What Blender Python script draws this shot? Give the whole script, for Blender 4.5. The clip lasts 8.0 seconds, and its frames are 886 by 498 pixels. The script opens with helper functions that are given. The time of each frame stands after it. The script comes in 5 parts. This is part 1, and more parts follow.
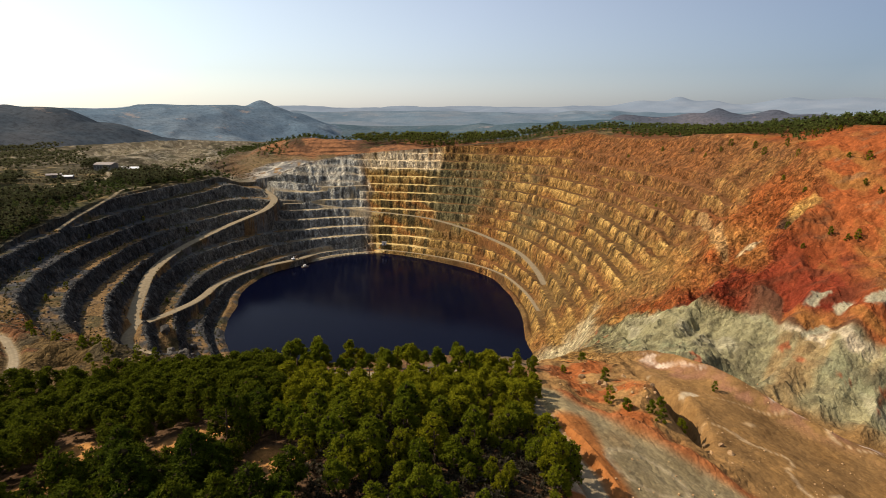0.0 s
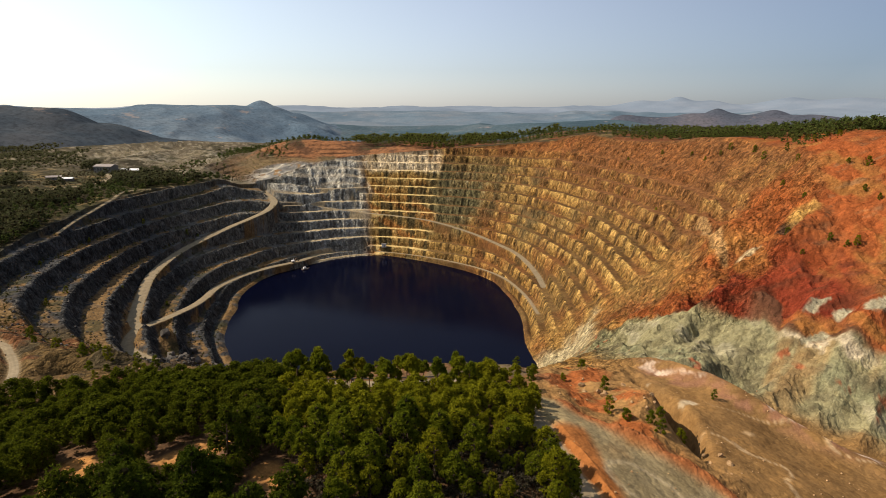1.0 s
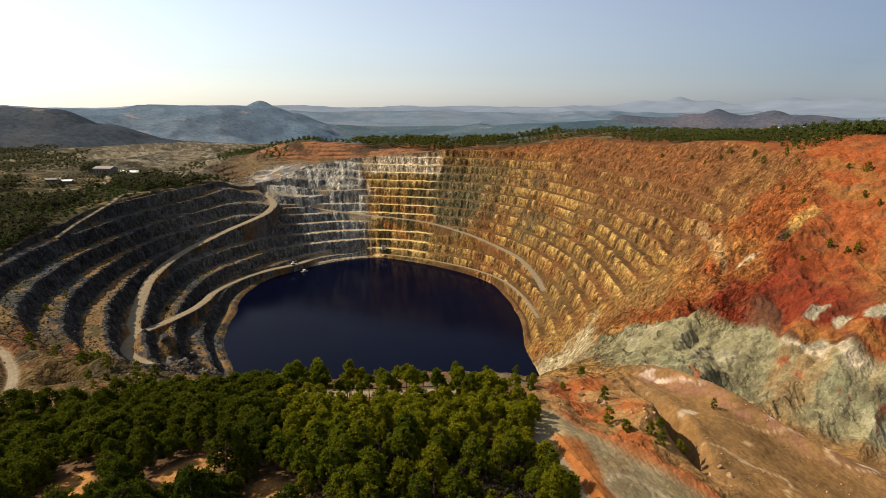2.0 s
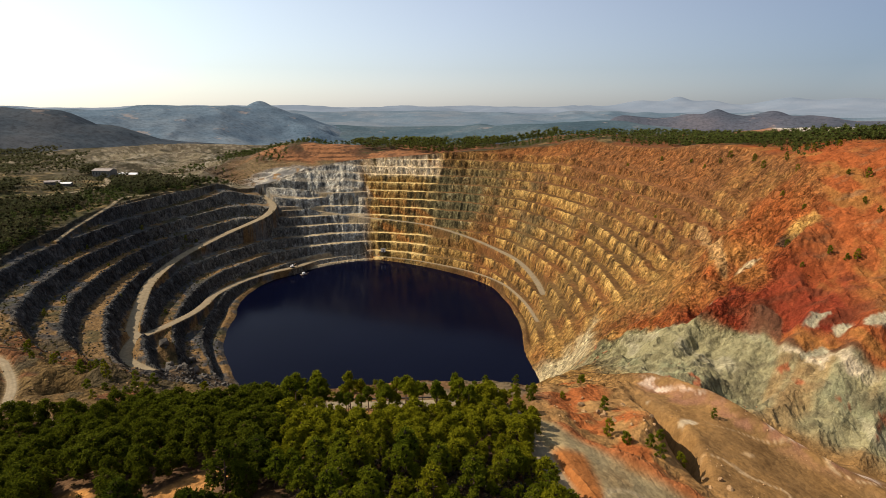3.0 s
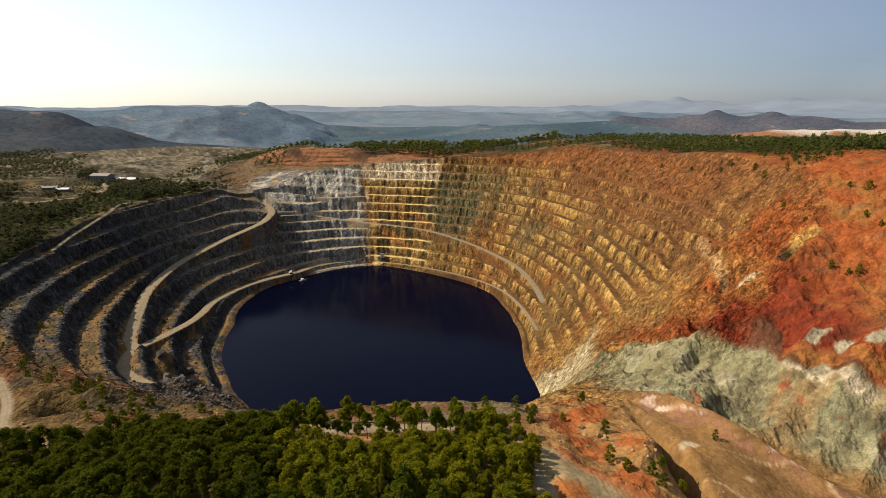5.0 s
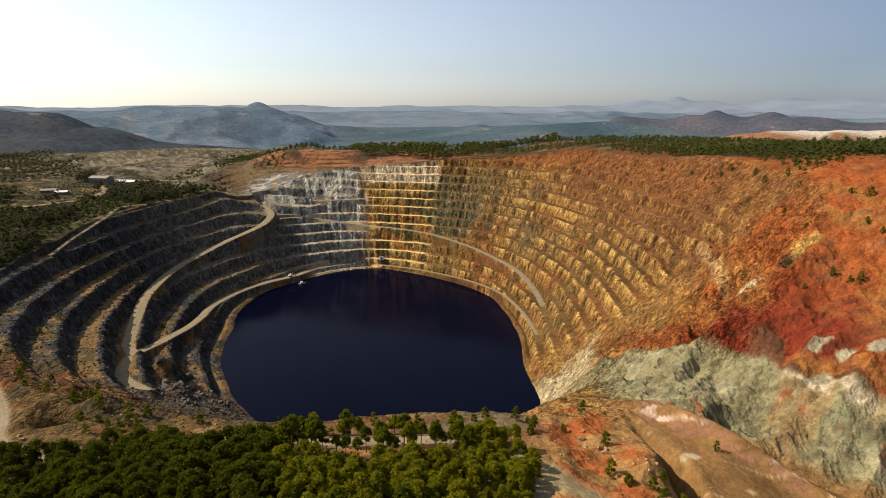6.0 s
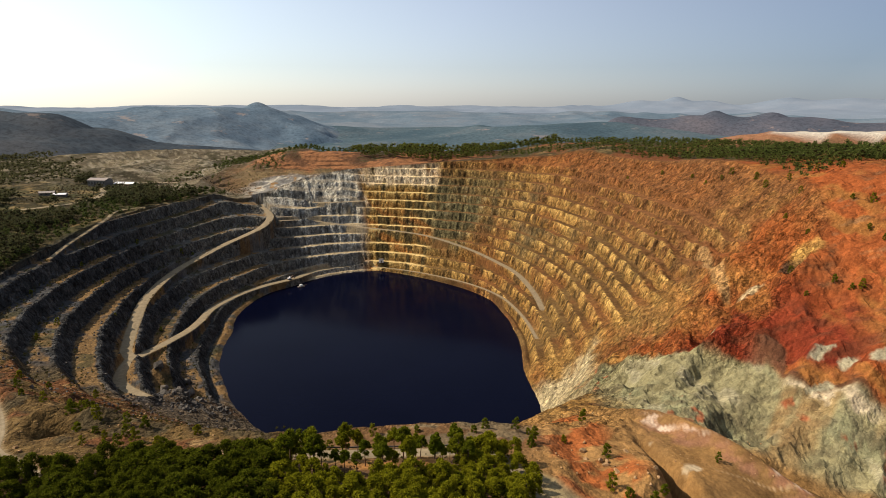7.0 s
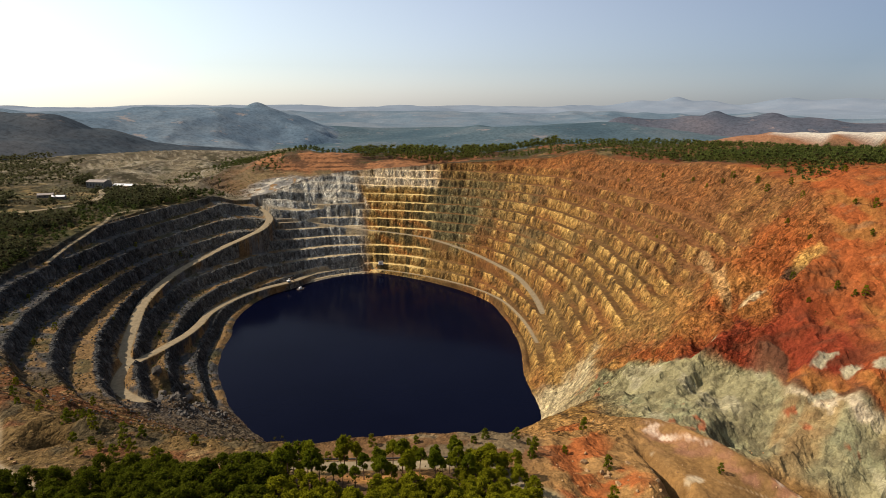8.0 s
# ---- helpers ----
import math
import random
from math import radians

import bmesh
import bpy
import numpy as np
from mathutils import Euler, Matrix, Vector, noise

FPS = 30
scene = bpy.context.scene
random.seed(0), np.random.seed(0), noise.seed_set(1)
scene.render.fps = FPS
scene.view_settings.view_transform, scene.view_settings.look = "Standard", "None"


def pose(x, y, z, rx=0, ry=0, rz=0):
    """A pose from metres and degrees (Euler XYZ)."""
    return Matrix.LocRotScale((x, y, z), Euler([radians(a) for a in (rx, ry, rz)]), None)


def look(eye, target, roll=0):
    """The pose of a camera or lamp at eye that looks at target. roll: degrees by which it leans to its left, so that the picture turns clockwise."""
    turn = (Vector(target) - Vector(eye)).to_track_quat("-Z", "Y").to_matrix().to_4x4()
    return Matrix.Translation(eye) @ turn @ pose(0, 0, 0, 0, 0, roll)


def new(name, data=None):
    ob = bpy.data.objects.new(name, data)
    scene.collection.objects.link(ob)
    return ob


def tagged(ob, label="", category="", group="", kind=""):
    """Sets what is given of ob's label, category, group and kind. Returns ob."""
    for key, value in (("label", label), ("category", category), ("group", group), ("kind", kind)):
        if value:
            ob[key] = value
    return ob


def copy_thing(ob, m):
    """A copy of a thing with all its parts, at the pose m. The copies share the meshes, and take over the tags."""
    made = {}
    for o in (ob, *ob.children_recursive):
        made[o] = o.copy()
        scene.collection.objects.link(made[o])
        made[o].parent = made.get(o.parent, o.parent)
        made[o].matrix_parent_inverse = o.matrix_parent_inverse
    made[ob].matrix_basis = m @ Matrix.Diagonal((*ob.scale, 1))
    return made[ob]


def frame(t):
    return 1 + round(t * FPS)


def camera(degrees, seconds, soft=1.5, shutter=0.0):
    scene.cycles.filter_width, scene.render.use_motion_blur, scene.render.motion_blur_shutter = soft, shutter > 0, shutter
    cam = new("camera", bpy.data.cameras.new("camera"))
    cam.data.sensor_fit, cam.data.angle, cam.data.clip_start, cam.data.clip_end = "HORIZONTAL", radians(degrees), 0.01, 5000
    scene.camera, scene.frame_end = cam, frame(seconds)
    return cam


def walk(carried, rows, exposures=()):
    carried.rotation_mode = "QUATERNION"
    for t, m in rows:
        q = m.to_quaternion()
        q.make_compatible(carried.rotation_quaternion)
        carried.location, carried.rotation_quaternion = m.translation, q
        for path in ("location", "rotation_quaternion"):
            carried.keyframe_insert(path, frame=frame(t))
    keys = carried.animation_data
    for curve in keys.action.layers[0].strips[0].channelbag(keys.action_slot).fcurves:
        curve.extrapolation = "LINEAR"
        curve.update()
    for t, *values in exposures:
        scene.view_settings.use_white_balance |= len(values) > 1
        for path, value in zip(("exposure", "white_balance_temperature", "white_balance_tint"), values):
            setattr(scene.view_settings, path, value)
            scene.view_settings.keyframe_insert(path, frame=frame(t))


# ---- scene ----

# ------------------------------------------------------------------ camera
cam = camera(73.5, 8.0, soft=0.6)
PATH = [  # seconds, eye, yaw to the left, pitch, roll
    (0.0, (0.01, -4.06, 156.82), 0.137, -13.637, -0.047),
    (0.5, (-0.01, -3.91, 158.22), 0.131, -13.662, -0.035),
    (1.0, (-0.01, -3.63, 159.65), 0.121, -13.686, -0.024),
    (1.5, (-0.01, -3.24, 161.09), 0.107, -13.710, -0.017),
    (2.0, (0.00, -2.75, 162.56), 0.089, -13.733, -0.010),
    (2.5, (0.01, -2.17, 164.06), 0.069, -13.756, -0.006),
    (3.0, (0.01, -1.52, 165.58), 0.047, -13.778, -0.002),
    (3.5, (0.01, -0.79, 167.13), 0.024, -13.801, 0.000),
    (4.0, (0.00, 0.00, 168.69), 0.000, -13.822, 0.002),
    (4.5, (-0.01, 0.86, 170.25), -0.023, -13.844, 0.004),
    (5.0, (-0.03, 1.77, 171.80), -0.046, -13.866, 0.006),
    (5.5, (-0.05, 2.75, 173.33), -0.067, -13.887, 0.009),
    (6.0, (-0.06, 3.80, 174.82), -0.085, -13.908, 0.012),
    (6.5, (-0.07, 4.91, 176.25), -0.101, -13.929, 0.017),
    (7.0, (-0.07, 6.10, 177.58), -0.114, -13.950, 0.023),
    (7.5, (-0.05, 7.36, 178.81), -0.122, -13.971, 0.031),
    (8.0, (0.00, 8.72, 179.89), -0.126, -13.992, 0.041),
]


def aimed(eye, yaw, pitch, roll):
    a, b = radians(yaw), radians(pitch)
    way = Vector((-math.sin(a) * math.cos(b), math.cos(a) * math.cos(b), math.sin(b)))
    return look(eye, Vector(eye) + way, roll)


walk(cam, [(t, aimed(eye, yaw, pitch, roll)) for t, eye, yaw, pitch, roll in PATH])

# ------------------------------------------------------------------ light
SUN_AZ, SUN_EL = -82.0, 43.0  # degrees from ahead (+y), to the left; above the horizon
EXPOSURE = 0.26
world = bpy.data.worlds.new("world")
scene.world = world
world.use_nodes = True
wn = world.node_tree.nodes
sky = wn.new("ShaderNodeTexSky")
sky.sky_type = "NISHITA"
sky.sun_disc = False
sky.sun_elevation = radians(SUN_EL)
sky.sun_rotation = radians(SUN_AZ)
sky.altitude = 0
sky.air_density, sky.dust_density, sky.ozone_density = 1.0, 0.3, 4.0
wn["Background"].inputs["Strength"].default_value = 0.21
haze = wn.new("ShaderNodeHueSaturation")  # dusty summer air greys the sky
haze.inputs["Saturation"].default_value = 0.54
world.node_tree.links.new(sky.outputs[0], haze.inputs["Color"])
sun_way = Vector((math.sin(radians(SUN_AZ)) * math.cos(radians(SUN_EL)), math.cos(radians(SUN_AZ)) * math.cos(radians(SUN_EL)), math.sin(radians(SUN_EL))))
# dusty air: the haze scatters the sunlight forwards, so the sky grows brighter and warmer towards the sun
way_in = wn.new("ShaderNodeTexCoord")
towards = wn.new("ShaderNodeVectorMath")
towards.operation = "DOT_PRODUCT"
towards.inputs[1].default_value = sun_way
world.node_tree.links.new(way_in.outputs["Generated"], towards.inputs[0])
spread_in = wn.new("ShaderNodeMapRange")
spread_in.inputs["From Min"].default_value, spread_in.inputs["From Max"].default_value = -1.0, 1.0
world.node_tree.links.new(towards.outputs["Value"], spread_in.inputs["Value"])
glow = wn.new("ShaderNodeValToRGB")
for _ in range(3):
    glow.color_ramp.elements.new(0.5)
for stop, (pos, col) in zip(glow.color_ramp.elements, ((0.0, (0.18, 0.21, 0.26)), (0.36, (0.235, 0.263, 0.32)), (0.585, (0.52, 0.515, 0.54)), (0.78, (0.71, 0.69, 0.645)), (1.0, (1.0, 0.93, 0.82)))):
    stop.position, stop.color = pos, (*col, 1)
world.node_tree.links.new(spread_in.outputs["Result"], glow.inputs[0])
dust = wn.new("ShaderNodeMix")
dust.data_type, dust.blend_type = "RGBA", "MULTIPLY"
dust.inputs["Factor"].default_value = 1.0
world.node_tree.links.new(glow.outputs[0], dust.inputs["B"])
world.node_tree.links.new(haze.outputs[0], dust.inputs["A"])
world.node_tree.links.new(dust.outputs["Result"], wn["Background"].inputs[0])
sun = new("sun", bpy.data.lights.new("sun", "SUN"))
sun.data.energy, sun.data.angle, sun.data.color = 5.0, radians(0.5), (1.0, 0.845, 0.685)
sun.matrix_world = look(sun_way * 600, (0, 0, 0))
scene.view_settings.exposure = EXPOSURE


# ------------------------------------------------------------------ numbers
def hashed(ix, iy, seed):
    h = (ix.astype(np.int64) * 374761393 + iy.astype(np.int64) * 668265263 + seed * 982451653) & 0xFFFFFFFF
    h = ((h ^ (h >> 13)) * 1274126177) & 0xFFFFFFFF
    return ((h ^ (h >> 16)) & 0xFFFF) / 32767.5 - 1.0


def vnoise(x, y, seed=0):
    ix, iy = np.floor(x), np.floor(y)
    fx, fy = x - ix, y - iy
    fx, fy = fx * fx * (3 - 2 * fx), fy * fy * (3 - 2 * fy)
    a = hashed(ix, iy, seed) * (1 - fx) + hashed(ix + 1, iy, seed) * fx
    b = hashed(ix, iy + 1, seed) * (1 - fx) + hashed(ix + 1, iy + 1, seed) * fx
    return a * (1 - fy) + b * fy


def fbm(x, y, size, octaves=4, seed=0, gain=0.5):
    out, amp, tot = 0.0, 1.0, 0.0
    for o in range(octaves):
        out = out + amp * vnoise(x / size * 2**o + 17.3 * o, y / size * 2**o - 9.1 * o, seed + o)
        tot += amp
        amp *= gain
    return out / tot


def step(a, b, x):
    t = np.clip((np.asarray(x, float) - a) / (b - a), 0, 1)
    return t * t * (3 - 2 * t)


def mix(a, b, t):
    return a * (1 - t) + b * t


# ------------------------------------------------------------------ the shape of the land
CX, CY = -55.0, 450.0  # middle of the pit; the water lies at z = 0
BEARING = [-75, -62, -56, -50, -42, -33, -18, 0, 20, 38, 57, 77, 94, 104, 114, 124, 140, 160, 182, 202, 227, 250, 270]
SHORE = [170, 178, 181, 179, 149, 130, 118, 112, 114, 126, 142, 154, 175, 173, 164, 155, 146, 127, 110, 113, 125, 150, 180]
MID_R = [232, 232, 228, 225, 217, 236, 205, 178, 178, 190, 205, 200, 208, 240, 250, 240, 200, 185, 172, 166, 175, 200, 228]
MID_Z = [42, 46, 45, 50, 51, 86, 79, 65, 64, 63, 59, 45, 42, 60, 62, 56, 43, 35, 34, 31, 29, 27, 44]
CREST_R = [277, 280, 275, 265, 285, 292, 270, 255, 246, 262, 272, 255, 250, 274, 284, 291, 255, 231, 222, 233, 260, 264, 270]
CREST_Z = [73, 64, 54, 60, 90, 127, 135, 132, 127, 126, 117, 109, 104, 98, 92, 65, 80, 84, 79, 74, 72, 72, 73]


def ring(values, soft=5.0):
    """A table round the pit, made smooth, as a function of the bearing in degrees."""
    fine = np.arange(0, 360, 0.5)
    b = np.array(BEARING + [BEARING[0] + 360], float)
    v = np.interp((fine - b[0]) % 360 + b[0], b, np.array(values + values[:1], float))
    k = np.exp(-0.5 * (np.minimum(fine, 360 - fine) / soft) ** 2)
    v = np.real(np.fft.ifft(np.fft.fft(v) * np.fft.fft(k / k.sum())))
    return lambda deg: np.interp(np.asarray(deg) % 360, np.append(fine, 360), np.append(v, v[0]))


shore_r, mid_r, mid_z = ring(SHORE, 4), ring(MID_R), ring(MID_Z)
crest_r, crest_z = ring(CREST_R), ring(CREST_Z)
HILL_Q = [140, 165, 190, 214, 233, 248, 262, 283, 304, 319, 340, 375, 410, 520, 700, 1000]
HILL_Z = [66, 62, 60, 49, 57, 66, 74, 89, 106, 117, 122, 136, 145, 142, 122, 108]


def ridged(x, y, size, octaves, seed):
    return 1 - np.abs(fbm(x, y, size, octaves, seed)) * 2.2


def spoil_heap(x, y):
    """1 on the pale graded tips that run north-west from the saddle."""
    u, v = (x + 385) * 0.64 - (y - 832) * 0.77, (x + 385) * 0.77 + (y - 832) * 0.64
    return step(1.15, 0.85, np.hypot(u / 230, v / 95) + 0.25 * fbm(x, y, 60, 3, 74))


def outer(x, y):
    """Height of the land outside the pit."""
    d = np.hypot(x, y)
    near = 78 + 20 * np.exp(-(((x + 30) / 78) ** 2) - ((y - 72) / 78) ** 2) - 0.2 * np.maximum(x - 30, 0)
    near = near - 4 * step(-60, -160, x) * step(60, 160, y)
    far = 83 + 26 * np.maximum(step(-330, -180, x) * step(712, 800, y), step(-120, 60, x)) + 20 * step(60, 170, x) * step(1000, 760, d)
    z = mix(far, near, step(330, 230, y))
    right = np.interp(0.7 * x + 0.7 * y, HILL_Q, HILL_Z)
    w = step(85, 125, x) * step(560, 420, y)
    z = mix(z, right, w)
    z = z + 4 * fbm(x, y, 160, 4, 5) * step(300, 420, np.hypot(x - CX, y - CY))
    # terraced tip in the north-west, pale tailings dam in the north-east
    z = z + 22 * np.exp(-(((x + 430) / 200) ** 2) - ((y - 1040) / 75) ** 2) * (0.75 + 0.25 * np.floor(fbm(x, y, 120, 3, 75) * 5) / 5)
    z = z + 9 * spoil_heap(x, y) * (ridged(x, y, 120, 3, 34) - 0.3)
    low = 22 + 8 * fbm(x, y, 500, 3, 8)
    east = step(-350, -150, x)
    z = mix(z, low, step(mix(1200, 860, east), mix(1750, 1200, east), d))
    dam = np.hypot((x - 1100) / 410, (y - 1340) / 85)
    return np.maximum(z, 112 - 60 * np.maximum(0, dam - 0.95))


# Roads: points of the middle line, half width.
ROADS = {
    "haul": (3.3, [(-216, 691, 61), (-188, 645, 57), (-186, 612, 52), (-198, 590, 47), (-213, 568, 42), (-223, 535, 38.5), (-230, 506, 35.5), (-229, 470, 34.5), (-222, 427, 33.5), (-212, 393, 30.5), (-205, 370, 27), (-197, 350, 25), (-188, 343, 25)]),
    "lower": (2.8, [(-188, 343, 25), (-187, 374, 20), (-185, 409, 16), (-187, 438, 13), (-192, 478, 9.5), (-185, 518, 7.5), (-170, 549, 6.5), (-147, 576, 6), (-134, 604, 5), (-113, 622, 4), (-89, 633, 3)]),
    "east": (2.1, [(-177, 645, 51), (-153, 663, 48), (-118, 665, 43), (-86, 660, 40), (-52, 652, 38), (-20, 639, 36), (8, 618, 33), (33, 595, 29), (52, 567, 26), (67, 540, 23.5), (75, 510, 21), (79.5, 481, 18), (81, 455, 15)]),
    "saddle": (2.4, [(-216, 691, 61), (-196, 690, 61.5), (-170, 689, 62.5), (-145, 687, 64), (-118, 684, 65), (-92, 686, 66)]),
    "shore": (1.0, [(-76, 630, 3), (-38, 611, 4), (-2, 585, 5), (31, 552, 6), (54, 512, 7), (66, 459, 8), (70, 415, 8)]),
    "track": (1.8, [(-62, 160, 79), (-40, 158, 79), (-20, 158, 79), (-6, 157, 80), (12, 154, 82), (19, 145, 83), (22, 132, 84), (24, 120, 85), (26, 108, 85), (28, 96, 86), (30, 82, 86), (34, 60, 86)]),
    "rim": (1.0, [(-272, 405, 72), (-276, 430, 75), (-279, 461, 78), (-280, 491, 82), (-286, 522, 84), (-274, 545, 83.5)]),
    "pad": (3.0, [(-190, 342, 25), (-187, 326, 25), (-180, 310, 25.5), (-168, 298, 26.5), (-156, 290, 26.5)]),
    "yard": (3.0, [(-395, 520, 83), (-364, 545, 83.5), (-345, 575, 84), (-352, 620, 84.5), (-372, 660, 85), (-350, 700, 85), (-318, 712, 84)]),
    "west": (1.4, [(-108, 148, 77.5), (-119, 155, 76.5), (-128, 161, 75), (-137, 168, 74), (-144, 179, 72.5), (-152, 190, 71), (-160, 199, 70.5), (-170, 209, 70), (-190, 220, 69)]),
}


def eased(points, gap=4.0):
    """A smooth line through the points."""
    p = np.array(points, float)
    q = np.concatenate([2 * p[:1] - p[1:2], p, 2 * p[-1:] - p[-2:-1]])
    out = []
    for i in range(1, len(q) - 2):
        n = max(2, int(np.linalg.norm(q[i + 1] - q[i]) / gap))
        t = (np.arange(n) / n)[:, None]
        a, b, c, d = q[i - 1], q[i], q[i + 1], q[i + 2]
        out.append(0.5 * (2 * b + (c - a) * t + (2 * a - 5 * b + 4 * c - d) * t**2 + (3 * b - a - 3 * c + d) * t**3))
    return np.concatenate(out + [p[-1:]])


LINES = {name: (half, eased(pts)) for name, (half, pts) in ROADS.items()}


def on_roads(x, y, z):
    """Lets the ground meet the roads; gives the height and how far a place lies on a road."""
    shape = x.shape
    x, y, z = x.ravel(), y.ravel(), z.ravel().copy()
    on = np.zeros(len(x))
    for half, line in LINES.values():
        lo, hi = line[:, :2].min(0) - 12, line[:, :2].max(0) + 12
        sel = np.where((x > lo[0]) & (x < hi[0]) & (y > lo[1]) & (y < hi[1]))[0]
        if not len(sel):
            continue
        best, level = np.full(len(sel), 1e9), np.zeros(len(sel))
        for a, b in zip(line[:-1], line[1:]):
            ex, ey = b[0] - a[0], b[1] - a[1]
            t = np.clip(((x[sel] - a[0]) * ex + (y[sel] - a[1]) * ey) / (ex * ex + ey * ey), 0, 1)
            d = np.hypot(x[sel] - a[0] - t * ex, y[sel] - a[1] - t * ey)
            nearer = d < best
            best[nearer], level[nearer] = d[nearer], (a[2] + t * (b[2] - a[2]))[nearer]
        w = step(half + 2.4, half + 0.6, best)
        z[sel] = mix(z[sel], level, w)
        on[sel] = np.maximum(on[sel], step(half + 0.9, half, best))
    return z.reshape(shape), on.reshape(shape)


# Mounds and hollows: x, y, height, length, width, turn in degrees.
MOUNDS = [
    (57, 152, 5.0, 16, 8, 82), (67.5, 150, -20.0, 14, 3.5, 84), (69, 172, -9.0, 10, 2.4, 98), (49, 126, 1.8, 26, 2.2, 141),
    (90, 190, 5.0, 40, 5, 125), (124, 262, 9.0, 9, 6, 40), (118, 240, -7.0, 16, 6, 45),
    (140, 222, 6.0, 14, 6, 40), (128, 214, -6.0, 12, 6, 40), (152, 206, 5.0, 12, 6, 40),
    (-166, 330, 9.0, 7, 5, 20), (-152, 322, -6.0, 10, 6, 20), (-145, 305, 3.0, 14, 8, 60),
    (-128, 181, -7, 6, 4, 30), (-136, 190, 4, 8, 4, 60), (-118, 190, 4, 9, 4, 20), (-150, 225, 4, 8, 4, 120), (-120, 150, 5.0, 14, 8, 30), (-108, 128, -5, 12, 8, 30), (-60, 753, 7, 40, 20, 0), (126, 273, -6, 8, 4, 60), (133, 281, 4, 7, 4, 60),
    (113, 247, -6, 14, 3.5, 50), (165, 275, -5, 5, 3, 40), (224, 308, 13, 50, 26, 80), (142, 295, 9, 28, 15, 45), (88, 270, -5, 14, 10, 0), (76, 338, -6, 20, 10, 90), (0, 172, 3.5, 30, 16, 0),
    (166, 215, 5, 18, 12, 45), (-246, 640, 6, 25, 20, 0), (165, 640, 5, 60, 30, 40), (205, 445, 4, 50, 20, 100),
    (-190, 800, 6, 60, 20, 10), (-230, 850, 6, 70, 25, 0),
]


def mounds(x, y):
    z = 0.0
    for mx, my, tall, long, wide, turn in MOUNDS:
        c, s_ = math.cos(radians(turn)), math.sin(radians(turn))
        u, v = (x - mx) * c + (y - my) * s_, -(x - mx) * s_ + (y - my) * c
        z = z + tall * np.exp(-((u / long) ** 2) - (v / wide) ** 2)
    return z


def benched(deg):
    """How far the wall is cut into benches at a bearing: 0 on the natural slopes."""
    deg = np.asarray(deg) % 360
    return step(321, 335, deg) * 1.0 + step(246, 232, deg) * (deg < 270)


